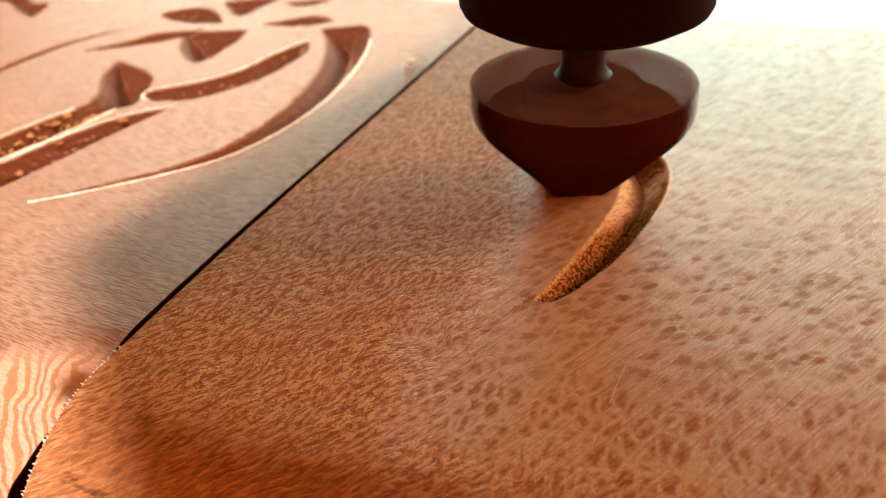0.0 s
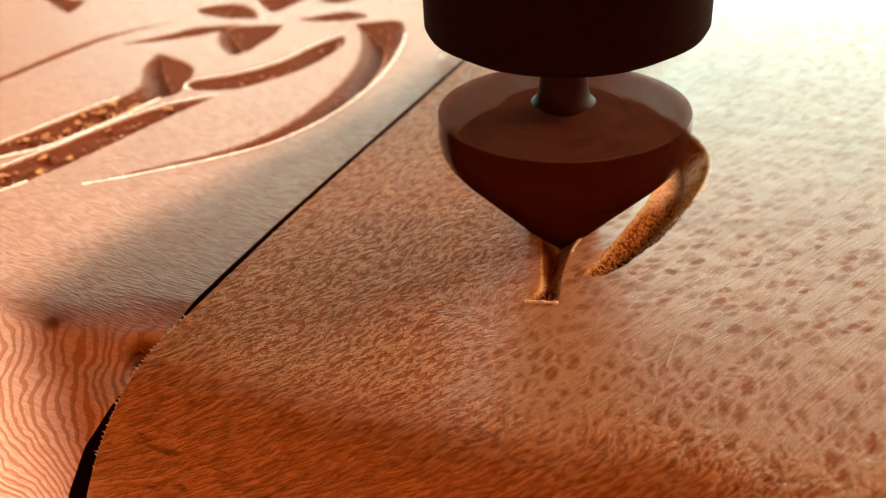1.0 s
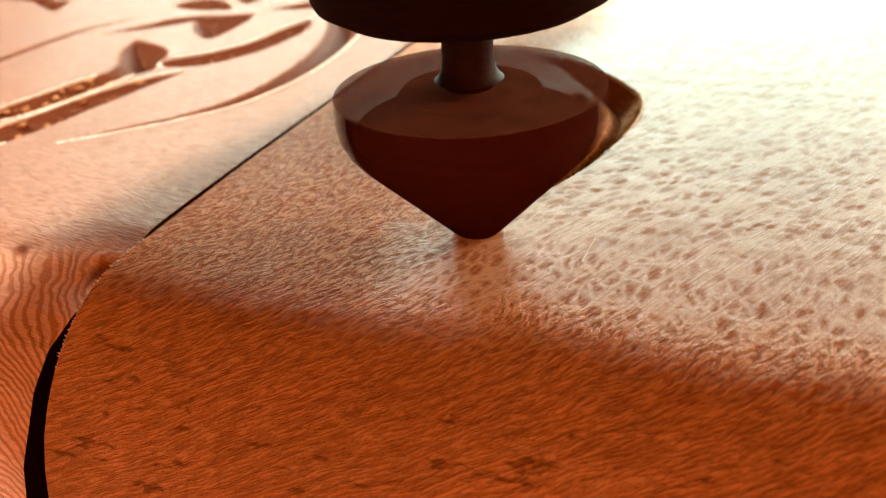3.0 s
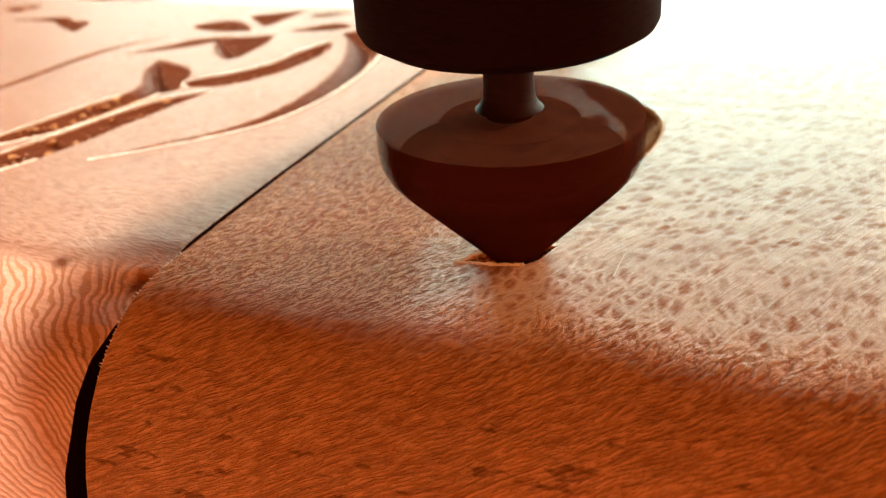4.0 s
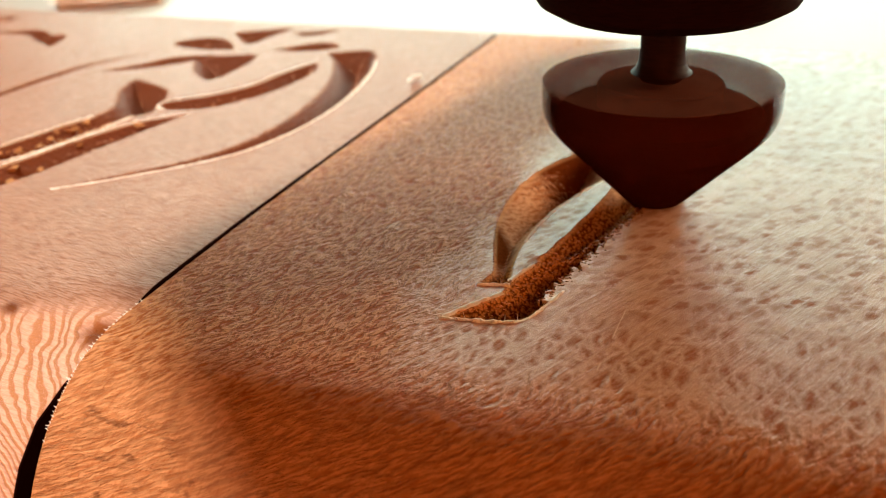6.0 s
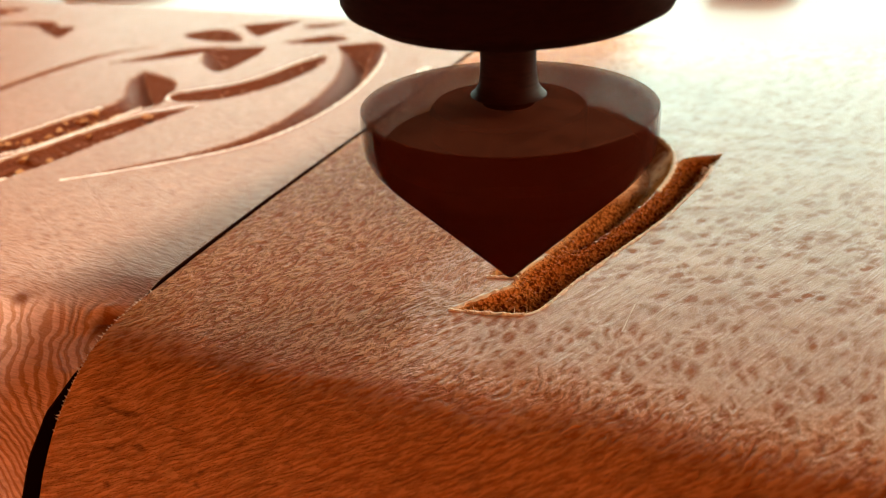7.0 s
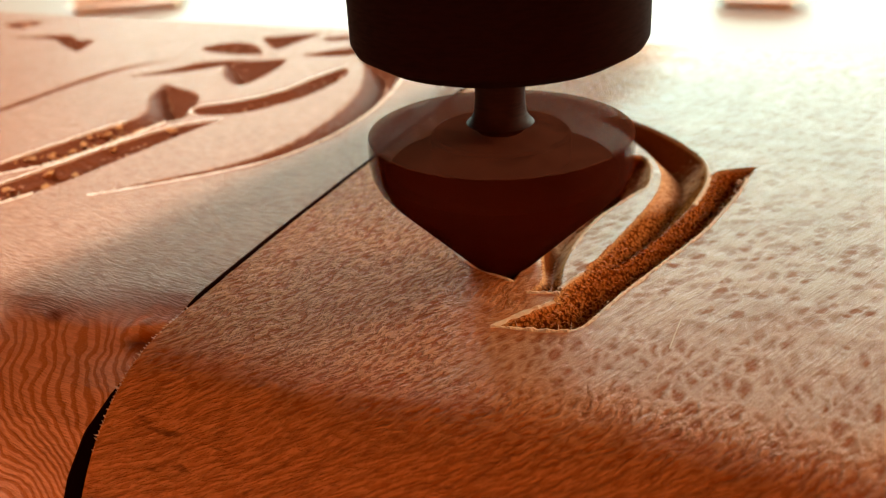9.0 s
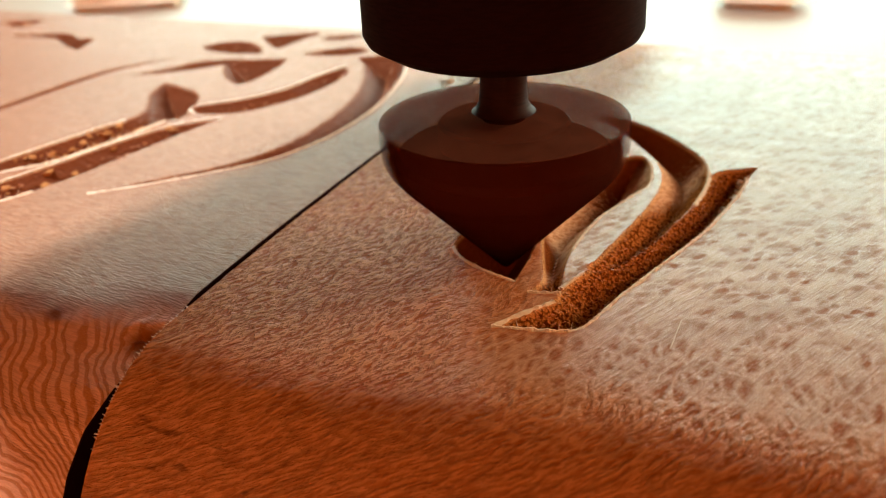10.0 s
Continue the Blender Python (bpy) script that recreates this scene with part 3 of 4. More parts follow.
# carving on the pale board
SWEEP_PETAL = [(-52, 151), (-52, 151), (-42, 154.3), (-30, 159.3), (-20.8, 165), (-11.4, 177), (-4, 194), (0.3, 213), (0.8, 228), (-1.5, 232.5), (-1.5, 232.5), (-11, 231), (-11, 231), (-9, 222), (-9, 206), (-12.5, 190), (-20, 172.5), (-30, 162), (-42, 156)]
PETALS = [
    SWEEP_PETAL,
    [(-13.5, 223), (-13.5, 223), (-19.6, 216.5), (-26, 207), (-34, 201), (-43.5, 197.5), (-42.5, 192.5), (-33.6, 191.6), (-25, 197), (-18.5, 204.5), (-12.8, 216)],
    [(-36.5, 188.5), (-36.5, 188.5), (-46, 184.6), (-55, 176), (-62.5, 166.7), (-72, 156), (-84, 145), (-80, 141), (-66, 149.6), (-59, 157), (-52, 166.7), (-44.4, 177.8)],
    [(-55, 217), (-55, 217), (-46.4, 208.5), (-44, 202), (-44.6, 191), (-48, 188.4), (-53, 180.5), (-63, 168), (-72, 163), (-84, 156), (-73, 170), (-62.7, 183), (-56.5, 190), (-54, 197), (-56, 208)],
    [(-44, 234), (-44, 234), (-28.5, 233.5), (-28.5, 233.5), (-30, 225), (-36.5, 212.5), (-42, 221)],
    [(-66, 224), (-66, 224), (-56, 230), (-50, 234.6), (-39, 235.2), (-39, 235.2), (-46, 229), (-56, 225.5)],
    [(-53, 249), (-44, 253.5), (-38, 247), (-35.5, 239), (-35.5, 239), (-45, 241.5)],
    [(-38.5, 257), (-38.5, 257), (-22, 259.6), (-22, 259.6), (-27.6, 251), (-33, 244)],
    [(-26, 236.6), (-26, 236.6), (-13.4, 241.4), (-8, 236), (-8, 236), (-15.7, 233.6)],
    [(-22, 253), (-10, 254.2), (-16.5, 249.4)],
    [(-96, 192), (-96, 192), (-87.7, 205), (-80, 219), (-70.5, 232), (-54, 241.5), (-54, 241.5), (-69, 230.5), (-78, 217), (-86, 203)],
    [(-121, 291), (-112, 293), (-115, 284)],
    [(-113, 272), (-113, 272), (-97, 273), (-91, 266), (-86, 264), (-86.5, 252), (-86.5, 252), (-93, 259), (-99, 268)],
]
PCUTS = [rounded(local(o), 4) for o in PETALS]


def pale_height(X, Y):
    by_joint = np.exp(-((X + 0.001) / 0.011) ** 2)
    low = ([-0.0234, -0.0232, -0.0225, -0.0208, -0.0180, -0.0157, -0.0120], [-0.046, -0.034, -0.024, -0.0180, -0.0137, -0.0098, -0.0062])
    v = Y + 0.0004 * wobble(X, Y, 260, 14)
    at_joint = np.interp(v, low[0] + [-0.007, -0.004, -0.001, 0.003, 0.007, 0.0095, 0.011], low[1] + [-0.0041, -0.0034, -0.0029, -0.0016, -0.0007, -0.0002, 0.0])
    away = np.interp(v, low[0] + [-0.008, -0.003, 0.0014, 0.003, 0.0046, 0.006], low[1] + [-0.0044, -0.0024, -0.0009, -0.0005, -0.00016, 0.0])
    z = by_joint * at_joint + (1 - by_joint) * away
    chip = np.clip(1 - np.hypot((X + 0.0008) / 0.0052, (Y - 0.0024 + 0.0004 * wobble(X, Y, 1500, 32)) / 0.0026), 0, 1)
    z = z - 0.0013 * chip * (1 + 0.25 * wobble(X, Y, 4200, 31))
    deep = np.zeros_like(X)
    for o in PCUTS:
        deep = np.maximum(deep, inside_depth(X, Y, o))
    deep = np.minimum(deep, 0.0058)
    return np.where(deep > 0, -deep + 0.0001 * wobble(X, Y, 5000, 4) * (deep > 0.001), z + 0.00002 * wobble(X, Y, 700, 6))


LXS = lines([(-0.24, -0.135, 0.004), (-0.135, -0.006, 0.0005), (-0.006, -0.0005, 0.0004)])
LYS = lines([(-0.0234, -0.0180, 0.0003), (-0.018, 0.03, 0.0006), (0.03, LENGTH, 0.0005)])


def opening(X, Y):
    """The joint opens towards the bottom of the rounded end."""
    s = np.clip((0.004 - Y) / 0.016, 0, 1)
    near = np.clip(1 + X / 0.012, 0, 1)
    return -0.0014 * s * near


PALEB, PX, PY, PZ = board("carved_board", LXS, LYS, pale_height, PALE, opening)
tagged(PALEB, "pale wooden board carved with curling petals, beside the figured board", "wooden board")


def gap_shade():
    """Dark strip on the pale board's side of the joint, for the shade in the gap."""
    n = len(PY)
    verts, faces = [], []
    for j in range(n):
        x, y, z = float(PX[j, -1]), float(PY[j, -1]), float(PZ[j, -1]) - 0.00006
        for dx, h in ((0.00003, z), (0.00022, z - 0.0001), (0.00022, GROUND), (0.00003, GROUND)):
            verts.append((x + dx, y + (0.0006 if j == 0 else 0), h))
    for j in range(n - 1):
        a, b = 4 * j, 4 * j + 4
        faces += [(a + k, a + (k + 1) % 4, b + (k + 1) % 4, b + k) for k in range(4)]
    faces += [(3, 2, 1, 0), tuple(4 * n - 4 + k for k in range(4))]
    mesh_ob("gap_shade", verts, faces, GAP_BLACK, PALEB, label="dark strip for the shade in the open joint")


gap_shade()


# ---- torn fibres along the cut edges ----
def burr(outline, first, last, when, tall, seed, parent=None):
    """A ragged lip of torn fibres on part of an outline, that lifts as the edge is cut."""
    rng = np.random.RandomState(seed)
    pts = np.array([outline[k % len(outline)] for k in range(first, last + 1)])
    dense = []
    for a, b in zip(pts, pts[1:]):
        m = max(1, int(np.linalg.norm(b - a) / 0.00022))
        dense += [a + (b - a) * k / m for k in range(m)]
    dense = np.array(dense + [pts[-1]])
    tang = np.gradient(dense, axis=0)
    tang /= np.linalg.norm(tang, axis=1)[:, None] + 1e-12
    side = np.stack([tang[:, 1], -tang[:, 0]], 1)
    mid = outline.mean(0)
    if np.sum((dense - mid) * side) < 0:
        side = -side
    n, verts, faces = len(dense), [], []
    lift = np.convolve(rng.uniform(0.15, 1.0, n + 4) ** 1.6, [0.25, 0.5, 0.25], "same")[2:-2] * tall
    width = 0.00014 + 0.00036 * np.convolve(rng.uniform(0, 1, n + 4), [0.3, 0.4, 0.3], "same")[2:-2]
    for k in range(n):
        p, q = dense[k], side[k]
        lean = q * rng.uniform(-0.6, 0.5) * lift[k]
        for a, h in ((q * width[k] * 1.5, -0.0001), (q * width[k] * 0.4 + lean, lift[k]), (-q * width[k] * 0.5 + lean * 0.6, lift[k] * 0.7), (-q * width[k] * 0.4, -0.0005)):
            verts.append((float(p[0] + a[0]), float(p[1] + a[1]), float(h)))
    for k in range(n - 1):
        a, b = 4 * k, 4 * k + 4
        faces += [(a + i, b + i, b + (i + 1) % 4, a + (i + 1) % 4) for i in range(4)]
    # single loose splinters
    for k in range(0, n, 5):
        if rng.uniform() < 0.5:
            continue
        p, t, q = dense[k], tang[k], side[k]
        ln, up, w = rng.uniform(0.0004, 0.0012), rng.uniform(0.0002, 0.0009) * (tall / 0.0003), 0.00006
        end = p + t * ln * rng.uniform(-1, 1) + q * ln * rng.uniform(-0.9, 0.4)
        b = len(verts)
        verts += [(p[0] - t[0] * w, p[1] - t[1] * w, -0.0001), (p[0] + t[0] * w, p[1] + t[1] * w, -0.0001), (p[0] + q[0] * w, p[1] + q[1] * w, 0.0001), (float(end[0]), float(end[1]), float(up))]
        faces += [(b, b + 1, b + 3), (b + 1, b + 2, b + 3), (b + 2, b, b + 3), (b, b + 2, b + 1)]
    ob = mesh_ob("torn_fibre", [tuple(map(float, v)) for v in verts], faces, FIBRE, parent or FIG, label="pale torn wood fibres on a cut edge")
    if when is not None:
        BURRS.append((ob, when))


BURRS = []

# ---- wood that the cutter takes away ----
# seconds and the cutter's tip in plan millimetres
TIP = [
    (0.0, 37.8, 149.8, -6.8), (0.3, 26.8, 134.3, -5.0), (0.5, 21.2, 115.9, -3.5), (0.7, 21.9, 112.3, -3.3), (1.0, 25.2, 129.5, -4.9), (1.2, 34.9, 148.2, -6.5),
    (1.5, 37.3, 149.4, -2.5), (1.8, 37.2, 149.1, 4.0), (2.0, 35.2, 144.1, 4.0), (2.2, 28.6, 127.3, 3.9), (2.5, 21.4, 109.8, 3.2), (2.7, 21.0, 107.2, 2.0),
    (3.0, 20.6, 106.0, -3.0), (3.3, 15.2, 103.2, -1.2), (3.55, 18.2, 105.4, -3.6), (3.8, 20.0, 107.9, -5.7), (4.0, 21.1, 104.6, -3.9), (4.5, 24.0, 110.5, -5.3), (4.7, 37.1, 122.0, -3.7),
    (4.9, 49.3, 138.8, -4.5), (5.0, 54.9, 148.4, -4.6), (5.2, 58.0, 147.6, -2.9), (5.5, 58.2, 149.0, -2.0), (5.7, 55.2, 146.0, -3.4), (6.0, 47.0, 134.5, -4.3), (6.3, 36.5, 121.5, -4.5),
    (6.6, 25.5, 110.0, -4.0), (6.8, 20.8, 106.9, -2.6), (7.0, 20.9, 106.3, 1.7), (7.2, 21.1, 106.6, 4.3), (7.5, 15.3, 125.0, 3.8), (7.8, 12.7, 129.1, 0.6), (8.0, 14.4, 125.8, -2.6),
    (8.5, 15.3, 120.7, -4.6), (9.0, 15.7, 119.5, -4.2), (9.5, 15.9, 127.0, -5.7), (9.8, 19.4, 127.4, -2.8), (10.0, 16.6, 127.1, -5.3),
]
PLUGS = []


def plug(mask, when):
    """A slice of still uncut wood, flush with the board, that leaves when the cutter gets there. mask: the grid's squares in it."""
    js, is_ = np.nonzero(mask)
    if not len(js):
        return
    index, verts, faces, edges = {}, [], [], {}

    def corner(j, i):
        if (j, i) not in index:
            index[(j, i)] = len(verts)
            verts.append((float(FX[j, i]), float(FY[j, i]), float(UNCUT[0][j, i])))
        return index[(j, i)]

    for j, i in zip(js.tolist(), is_.tolist()):
        f = (corner(j, i), corner(j, i + 1), corner(j + 1, i + 1), corner(j + 1, i))
        faces.append(f)
        for a, b in zip(f, f[1:] + f[:1]):
            edges[(a, b)] = True
    n = len(verts)
    depth = {k: v for v, k in index.items()}
    for k in range(n):
        j, i = depth[k]
        verts.append((verts[k][0], verts[k][1], min(float(UNCUT[0][j, i]) - 0.00002, float(FZ[j, i]) * 0.9)))
    for a, b in list(edges):
        if (b, a) not in edges:
            faces.append((b, a, n + a, n + b))
    faces += [tuple(n + k for k in reversed(f)) for f in faces[:len(js)]]
    ob = mesh_ob("uncut_wood", verts, faces, FIGURED, FIG)
    PLUGS.append((ob, when))


def plugs():
    mx, my = (FX[:-1, :-1] + FX[1:, 1:]) / 2, (FY[:-1, :-1] + FY[1:, 1:]) / 2
    px = (mx * CA + my * SA) * 1000 - 28.5
    py = (-mx * SA + my * CA) * 1000 + 103
    dip = FZ - UNCUT[0]
    cut = np.minimum(np.minimum(dip[:-1, :-1], dip[1:, 1:]), np.minimum(dip[1:, :-1], dip[:-1, 1:])) < -0.000001
    d = [inside_depth(mx, my, o) for o in CUTS]
    near = [q > 0 for q in d]
    # squares on the very edge go to the nearest outline
    grown = [n.copy() for n in near]
    for g in grown:
        g[1:-1, 1:-1] |= g[:-2, 1:-1] | g[2:, 1:-1] | g[1:-1, :-2] | g[1:-1, 2:]
    crest = near[0]
    leaf = cut & grown[1] & ~crest & ~(near[2] & ~near[1])
    plug(leaf & (py >= 143) & (px < 31.5), 0.06)
    for y0, y1, when in ((132, 143, 0.16), (124, 132, 0.30), (117, 124, 0.42), (112, 117, 0.47), (100, 112, 0.56)):
        plug(leaf & (py >= y0) & (py < y1), when)
    tail = cut & grown[2] & ~crest & ~leaf & ~grown[3]
    jag = 0.75 * wobble(mx, my, 5200, 21) + 0.5 * wobble(mx, my, 11000, 22)
    outer = tail & (px - py * 0.72 > -49.6 + 1.1 * jag) & (py > 104.5)
    inner = tail & ~outer
    plug(inner & (py < 106.5), 3.05)
    for y0, y1, when in ((106.5, 112, 4.45), (112, 117, 4.60), (117, 122, 4.66), (122, 127, 4.72), (127, 133, 4.80), (133, 139, 4.88), (139, 160, 4.96)):
        plug(inner & (py >= y0) & (py < y1), when)
    for y0, y1, when in ((140, 160, 5.80), (133, 140, 5.98), (126, 133, 6.14), (119, 126, 6.30), (112, 119, 6.45), (100, 112, 6.60)):
        plug(outer & (py >= y0) & (py < y1), when)
    eye = cut & grown[3]
    plug(eye & (py > 122), 8.05)
    plug(eye & (py <= 122) & (py > 117), 8.22)
    plug(eye & (py <= 117), 8.42)


plugs()


# ---- the spindle with its bit ----
def prism(outline, z0, z1):
    """An upright body over a plan outline, in millimetres."""
    bm = bmesh.new()
    foot = [bm.verts.new((x / 1000, y / 1000, z0 / 1000)) for x, y in outline]
    head = [bm.verts.new((x / 1000, y / 1000, z1 / 1000)) for x, y in outline]
    bm.faces.new(foot[::-1])
    bm.faces.new(head)
    for k in range(len(foot)):
        j = (k + 1) % len(foot)
        bm.faces.new((foot[k], foot[j], head[j], head[k]))
    bmesh.ops.bevel(bm, geom=bm.edges[:], offset=0.002, segments=2, affect="EDGES")
    return bm


def spindle():
    s = tagged(new("router_spindle"), "dark router spindle nut holding a spinning conical V-shaped bit", "router spindle")
    mm = 0.001
    part("collet_nut", turned([(0.004, 33.6 * mm), (14.2 * mm, 33.2 * mm), (15.2 * mm, 33.35 * mm), (17.9 * mm, 34.9 * mm), (18.4 * mm, 35.9 * mm), (18.4 * mm, 58 * mm), (17.5 * mm, 59 * mm), (0, 59 * mm)]), NUT_STEEL, s, "blackened steel collet nut", True)
    part("shaft", turned([(0, 58.5 * mm), (12 * mm, 58.6 * mm), (12 * mm, 64 * mm), (0, 64 * mm)]), NUT_STEEL, s, smooth=False)
    part("shank", turned([(0, 24.2 * mm), (4.4 * mm, 24.3 * mm), (3.9 * mm, 24.7 * mm), (3.4 * mm, 25.6 * mm), (3.2 * mm, 27.6 * mm), (3.2 * mm, 36 * mm), (0, 36 * mm)], 48), SHANK_STEEL, s, "polished steel shank", True)
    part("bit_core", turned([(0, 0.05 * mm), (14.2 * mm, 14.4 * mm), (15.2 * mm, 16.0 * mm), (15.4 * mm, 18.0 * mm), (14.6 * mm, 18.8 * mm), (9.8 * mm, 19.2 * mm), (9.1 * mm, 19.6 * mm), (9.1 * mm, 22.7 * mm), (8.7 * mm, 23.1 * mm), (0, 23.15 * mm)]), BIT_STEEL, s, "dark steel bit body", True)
    for k, r in enumerate((17.3, 17.05, 16.75, 16.4, 16.0)):
        part("cutting_edge", turned([(0, k * 0.04 * mm), (0.5 * mm, (0.3 + k * 0.04) * mm), ((r - 2.2) * mm, (r - 2.0) * mm), ((r - 0.9) * mm, (r - 0.4) * mm), ((r - 0.25) * mm, (r + 1.0) * mm), (r * mm, (r + 2.6) * mm), (r * mm, (23.2 - k * 0.12) * mm)]), SWEEP, s, "blurred sweep of the spinning blade", True)
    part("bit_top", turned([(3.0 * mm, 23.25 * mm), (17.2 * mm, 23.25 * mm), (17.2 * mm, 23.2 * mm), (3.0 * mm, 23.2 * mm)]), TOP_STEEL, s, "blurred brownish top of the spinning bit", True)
    # added block out of view, its outline drawn from the shadow it must cast
    shade_outline = [(-105, -29), (-93, -52), (-88, -75), (-85, -107), (90, -107), (90, 67), (-40, 67), (-56, 40), (-76, 13), (-97, -15)]
    part("shade_block", prism(shade_outline, 75, 150), NUT_STEEL, s, "unseen black block over the spindle, added to shade the boards")
    # housing out of view, it helps to shade the boards
    part("motor_housing", turned([(0, 150.2 * mm), (60 * mm, 150.2 * mm), (62 * mm, 152 * mm), (62 * mm, 290 * mm), (55 * mm, 300 * mm), (0, 300 * mm)]), NUT_STEEL, s)
    return s


SPINDLE = spindle()


def burrs():
    def near(outline, x, y):
        return int(np.argmin(np.hypot(*(outline - local([(x, y)])[0]).T)))

    def stretch(o, a, b, when, tall, seed):
        i, j = near(CUTS[o], *a), near(CUTS[o], *b)
        if j < i:
            j += len(CUTS[o])
        burr(CUTS[o], i, j, when, tall, seed)

    stretch(2, (57.5, 144), (45, 125), 5.95, 0.00022, 1)
    stretch(2, (45, 125), (29, 107), 6.35, 0.00026, 2)
    stretch(2, (29, 107), (22, 100), 4.4, 0.00026, 3)
    stretch(2, (22, 100), (12.8, 102), 3.4, 0.00042, 4)
    stretch(2, (12.8, 102), (21, 107.5), 3.4, 0.00024, 5)
    stretch(2, (22.5, 110.5), (26, 114.6), 4.75, 0.00026, 6)
    stretch(1, (22.3, 109.3), (18, 110), 0.62, 0.00042, 7)
    stretch(1, (42.8, 149), (25.6, 121.5), 0.35, 0.00016, 8)
    stretch(1, (39, 155.5), (42.8, 149), 0.02, 0.00024, 9)
    stretch(0, (52.3, 155), (46, 134.5), None, 0.00016, 11)
    stretch(3, (16.7, 113), (9, 124.5), 8.3, 0.00020, 12)
    for k, first, last, tall, seed in ((0, 0, 26, 0.00030, 20), (2, 0, 30, 0.00045, 21), (3, 16, 44, 0.00050, 22), (1, 0, 20, 0.00025, 23)):
        burr(PCUTS[k], first, last, None, tall, seed, PALEB)


burrs()


# ---- splinters along the joint at the rounded end ----
def splinters():
    rng = random.Random(14)
    verts, faces = [], []
    for k in range(70):
        v = -0.013 + 0.021 * k / 70 + rng.uniform(-0.0001, 0.0001)
        x = float(np.interp(v, FY[:, 0], FX[:, 0]))
        z = float(np.interp(v, FY[:, 0], FZ[:, 0]))
        ln = rng.uniform(0.0001, 0.0006) if rng.random() < 0.7 else 0.0001
        w, h, lean = rng.uniform(0.0001, 0.00025), rng.uniform(-0.0001, 0.0002), rng.uniform(-0.0003, 0.0004)
        b = len(verts)
        verts += [(x + 0.0002, v - w, z - 0.00005), (x + 0.0002, v + w, z - 0.00005), (x + 0.0001, v, z - 0.0004), (x - ln, v + lean, z + h)]
        faces += [(b, b + 1, b + 3), (b + 1, b + 2, b + 3), (b + 2, b, b + 3), (b, b + 2, b + 1)]
    mesh_ob("splinters", verts, faces, FIBRE, FIG, label="torn splinters along the open joint")


splinters()


# ---- chips and offcuts ----
def lump(bm, at, size, rng):
    """A curled irregular chip of wood."""
    made = bmesh.ops.create_icosphere(bm, subdivisions=1, radius=1.0)["verts"]
    turn = Matrix.Rotation(rng.uniform(0, 6.28), 3, "Z") @ Matrix.Rotation(rng.uniform(-0.6, 0.6), 3, "X")
    sx, sy, sz = size * rng.uniform(0.6, 1.3), size * rng.uniform(0.3, 0.7), size * rng.uniform(0.2, 0.45)
    for v in made:
        c = v.co * rng.uniform(0.7, 1.15)
        v.co = turn @ Vector((c.x * sx, c.y * sy, c.z * sz + 0.25 * size * c.x * c.x)) + Vector(at)


def crumbs():
    rng = random.Random(5)
    bm = bmesh.new()
    for cx, cy, spread, count in ((-57, 186, 4.0, 70), (-63, 178, 5.0, 50), (-72, 166, 6.0, 40), (-66, 160, 6.0, 40), (-80, 150, 6.0, 40), (-40, 178, 6.0, 14), (-28, 162, 7.0, 22), (-44, 155, 5.0, 12)):
        for k in range(count):
            p = local([(cx + rng.gauss(0, spread), cy + rng.gauss(0, spread * 0.7))])[0]
            z = float(pale_height(np.array([[p[0]]]), np.array([[p[1]]]))[0, 0])
            if z > -0.0007:
                continue
            size = rng.uniform(0.0004, 0.0017)
            lump(bm, (p[0], p[1], z + size * 0.2), size, rng)
    ob = part("wood_crumbs", bm, CHIP)
    ob.matrix_world = BOARD_POSE
    tagged(ob, "orange wood crumbs lying in the carved petals", "wood crumbs", kind="stuff")
    bm = bmesh.new()
    for cx, cy, count in ((33, 128, 26), (47, 141, 26), (58.0, 147, 8), (24, 110, 14), (39, 131, 18)):
        for k in range(count):
            p = local([(cx + rng.gauss(0, 3.2), cy + rng.gauss(0, 3.6))])[0]
            j, i = int(np.argmin(abs(FY[:, 0] - p[1]))), int(np.argmin(abs(FX[0, :] - p[0])))
            if FZ[j, i] > -0.0022:
                continue
            lump(bm, (float(FX[j, i]), float(FY[j, i]), float(FZ[j, i]) + 0.0001), rng.uniform(0.0002, 0.0006), rng)
    ob = part("wood_crumbs", bm, CHIP)
    ob.matrix_world = BOARD_POSE
    tagged(ob, "fine wood crumbs left in the fresh grooves", "wood crumbs", kind="stuff")


def shaving():
    rng = random.Random(3)
    bm = bmesh.new()
    for k in range(9):
        p = local([(56.2 + rng.gauss(0, 0.7), 144.2 + rng.gauss(0, 0.8))])[0]
        j, i = int(np.argmin(abs(FY[:, 0] - p[1]))), int(np.argmin(abs(FX[0, :] - p[0])))
        lump(bm, (float(FX[j, i]), float(FY[j, i]), min(float(FZ[j, i]), -0.0006) + 0.0003), rng.uniform(0.0004, 0.0008), rng)
    ob = part("wood_shaving", bm, FIBRE)
    ob.matrix_world = BOARD_POSE
    tagged(ob, "pale torn wood shaving in the groove's far tip", "wood shaving")


def offcut(x, y, wide, deep, high, turn):
    bm = box(-wide / 2, wide / 2, -deep / 2, deep / 2, 0, high, 0.004)
    rng = random.Random(int(x * 1000))
    for v in bm.verts:
        v.co += Vector((rng.uniform(-1, 1), rng.uniform(-1, 1), 0)) * 0.003
    ob = part("wood_offcut", bm, OFFCUT)
    ob.matrix_world = pose(x, y, BED_Z, 0, 0, turn)
    tagged(ob, "pale orange wood offcut lying on the machine bed", "wood offcut", group="offcuts")


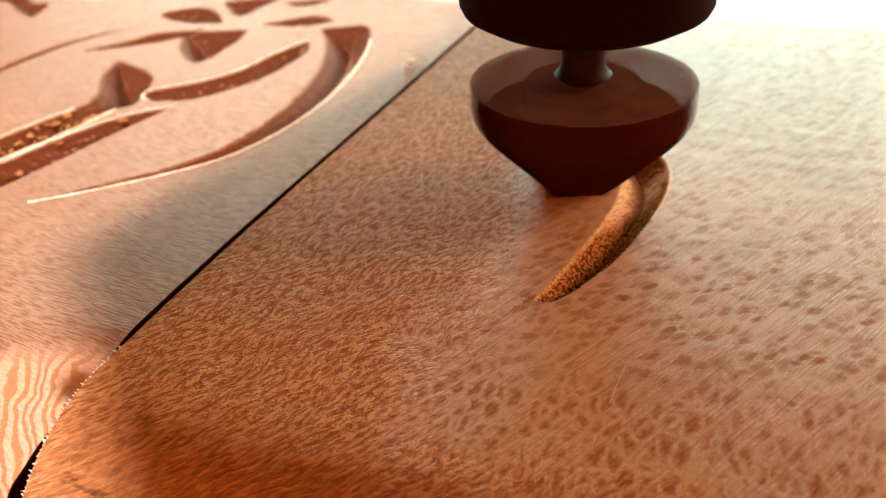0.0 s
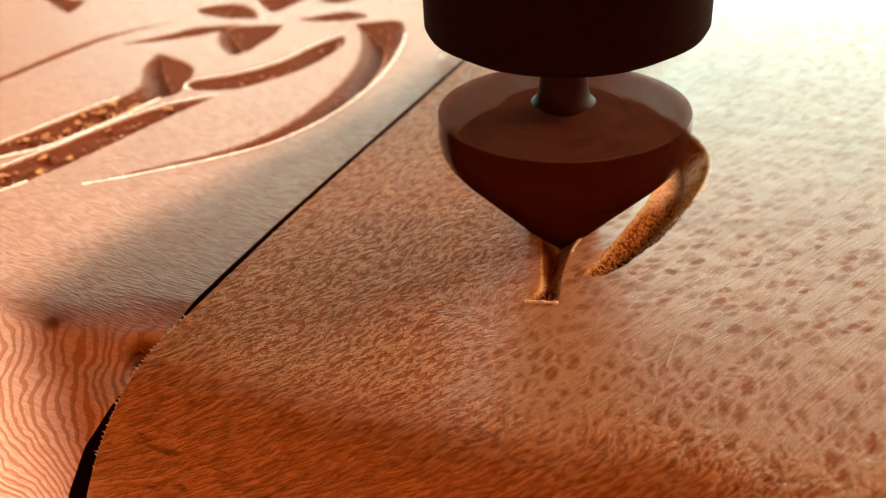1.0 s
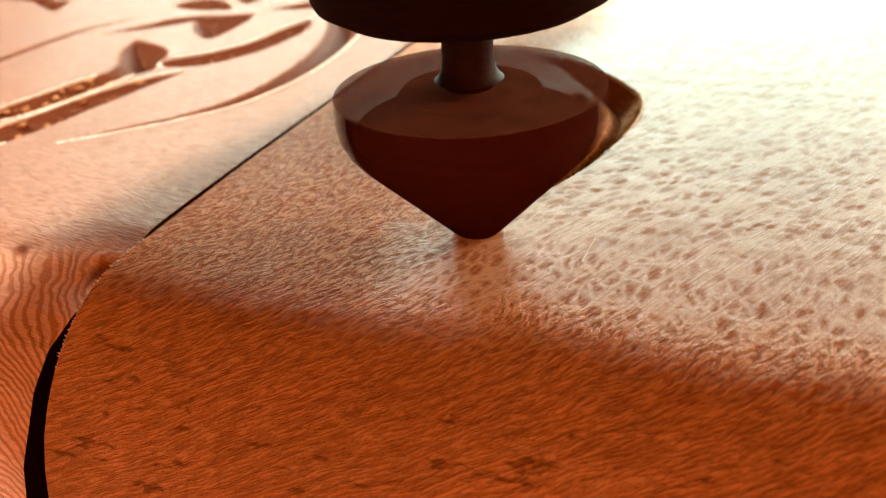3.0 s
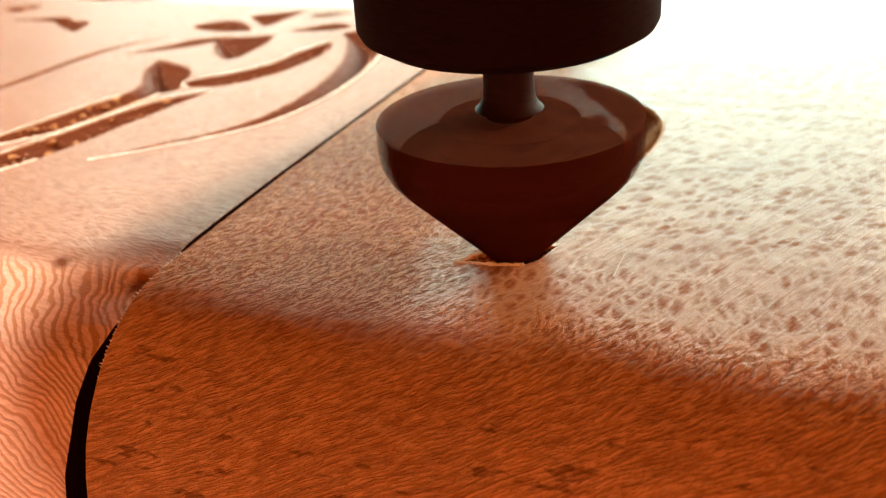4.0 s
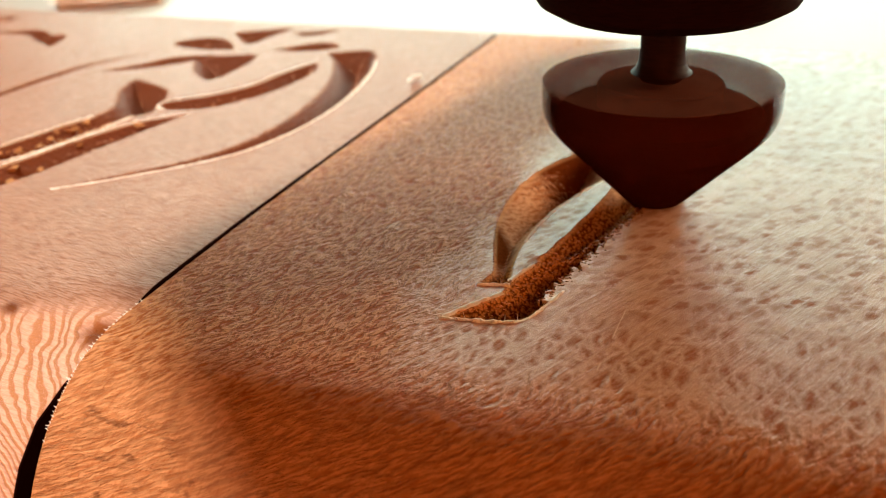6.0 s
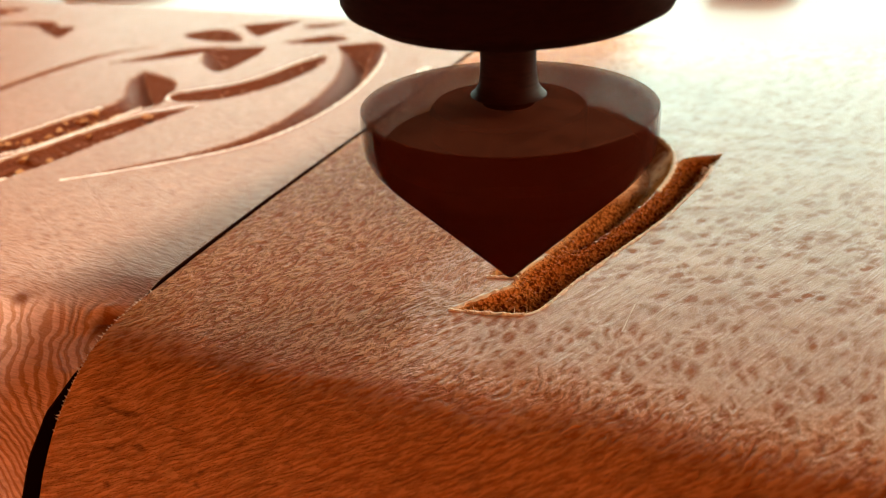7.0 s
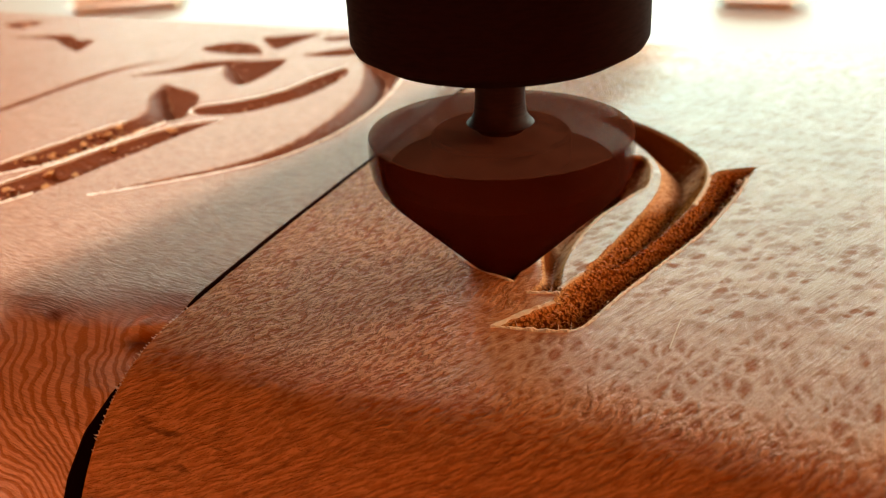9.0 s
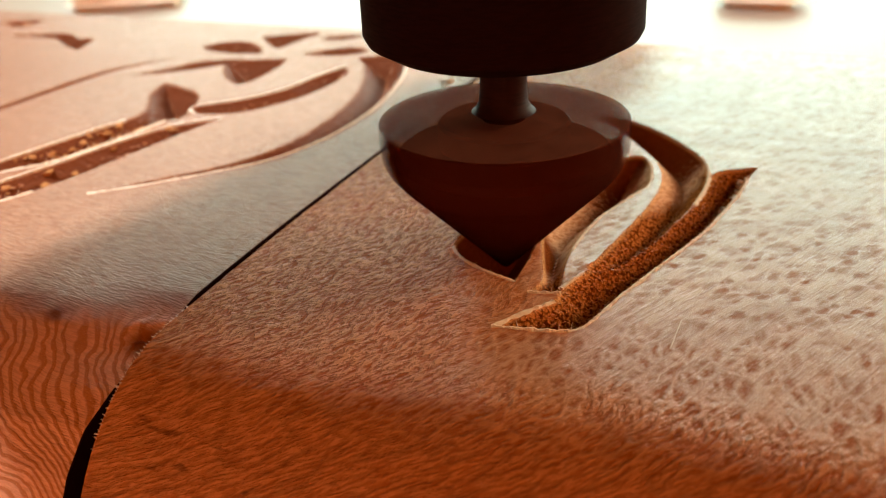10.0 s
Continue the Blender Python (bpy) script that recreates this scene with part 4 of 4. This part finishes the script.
def ribbon(name, points, wide, mat, label, category, lift=0.00003):
    """A thin mark along plan points on the figured board's top."""
    p = local(points)
    steps = np.linspace(0, len(p) - 1, 6 * len(p))
    fine = np.stack([np.interp(steps, range(len(p)), p[:, k]) for k in (0, 1)], 1)
    tang = np.gradient(fine, axis=0)
    side = np.stack([-tang[:, 1], tang[:, 0]], 1) / (np.linalg.norm(tang, axis=1)[:, None] + 1e-12)
    rng = np.random.RandomState(len(points))
    half = wide / 2 * rng.uniform(0.5, 1.2, len(fine))
    half[0] = half[-1] = wide * 0.1
    verts, faces = [], []
    for q, n, h in zip(fine, side, half):
        for w, z in ((-h, -0.00005), (-h * 0.6, lift), (h * 0.6, lift), (h, -0.00005)):
            verts.append((float(q[0] + n[0] * w), float(q[1] + n[1] * w), z))
    for k in range(len(fine) - 1):
        a, b = 4 * k, 4 * k + 4
        faces += [(a + i, a + i + 1, b + i + 1, b + i) for i in range(3)]
    mesh_ob(name, verts, faces, mat, FIG, label=label)


SCORED = painted("scored_wood", (0.66, 0.36, 0.20), 0.8, 900.0, 0.00001, 0.1)
ribbon("scratch", [(36.4, 102.4), (34.6, 98.6), (32.6, 94.2), (30, 88.6)], 0.00020, SCORED, "fine pale scratch", "mark", 0.00001)


def joint_chip():
    rng = random.Random(9)
    bm = bmesh.new()
    for x, y in ((10.6, 201.5), (11.4, 203.2), (12.2, 204.6)):
        p = local([(x - 1.2, y)])[0]
        lump(bm, (p[0], p[1], 0.0007), 0.0015, rng)
    ob = part("wood_chip", bm, OFFCUT)
    ob.matrix_world = BOARD_POSE
    tagged(ob, "small pale wood chip lying by the joint", "wood chip")


OFFCUT = painted("bleached_wood", (0.84, 0.60, 0.42), 0.7, 300.0, 0.00004, 0.2)
CHIP = painted("fresh_wood", (0.46, 0.17, 0.055), 0.8, 700.0, 0.00004, 0.1)
crumbs()
shaving()
joint_chip()
offcut(-0.163, 0.545, 0.060, 0.04, 0.009, 12)
offcut(0.170, 0.470, 0.040, 0.03, 0.009, -20)


# ---- what moves ----
def motions():
    walk(SPINDLE, [(t, pose(x / 1000, y / 1000, z / 1000)) for t, x, y, z in TIP])
    for ob, when in PLUGS:
        rows = [(0.0, pose(0, 0, 0)), (when, pose(0, 0, 0)), (when + 0.1, pose(0, 0, -0.012)), (10.0, pose(0, 0, -0.012))]
        walk(ob, rows)
    for ob, when in BURRS:
        walk(ob, [(0.0, pose(0, 0, -0.0016)), (max(when, 0.03), pose(0, 0, -0.0016)), (when + 0.1, pose(0, 0, 0)), (10.0, pose(0, 0, 0))])


motions()
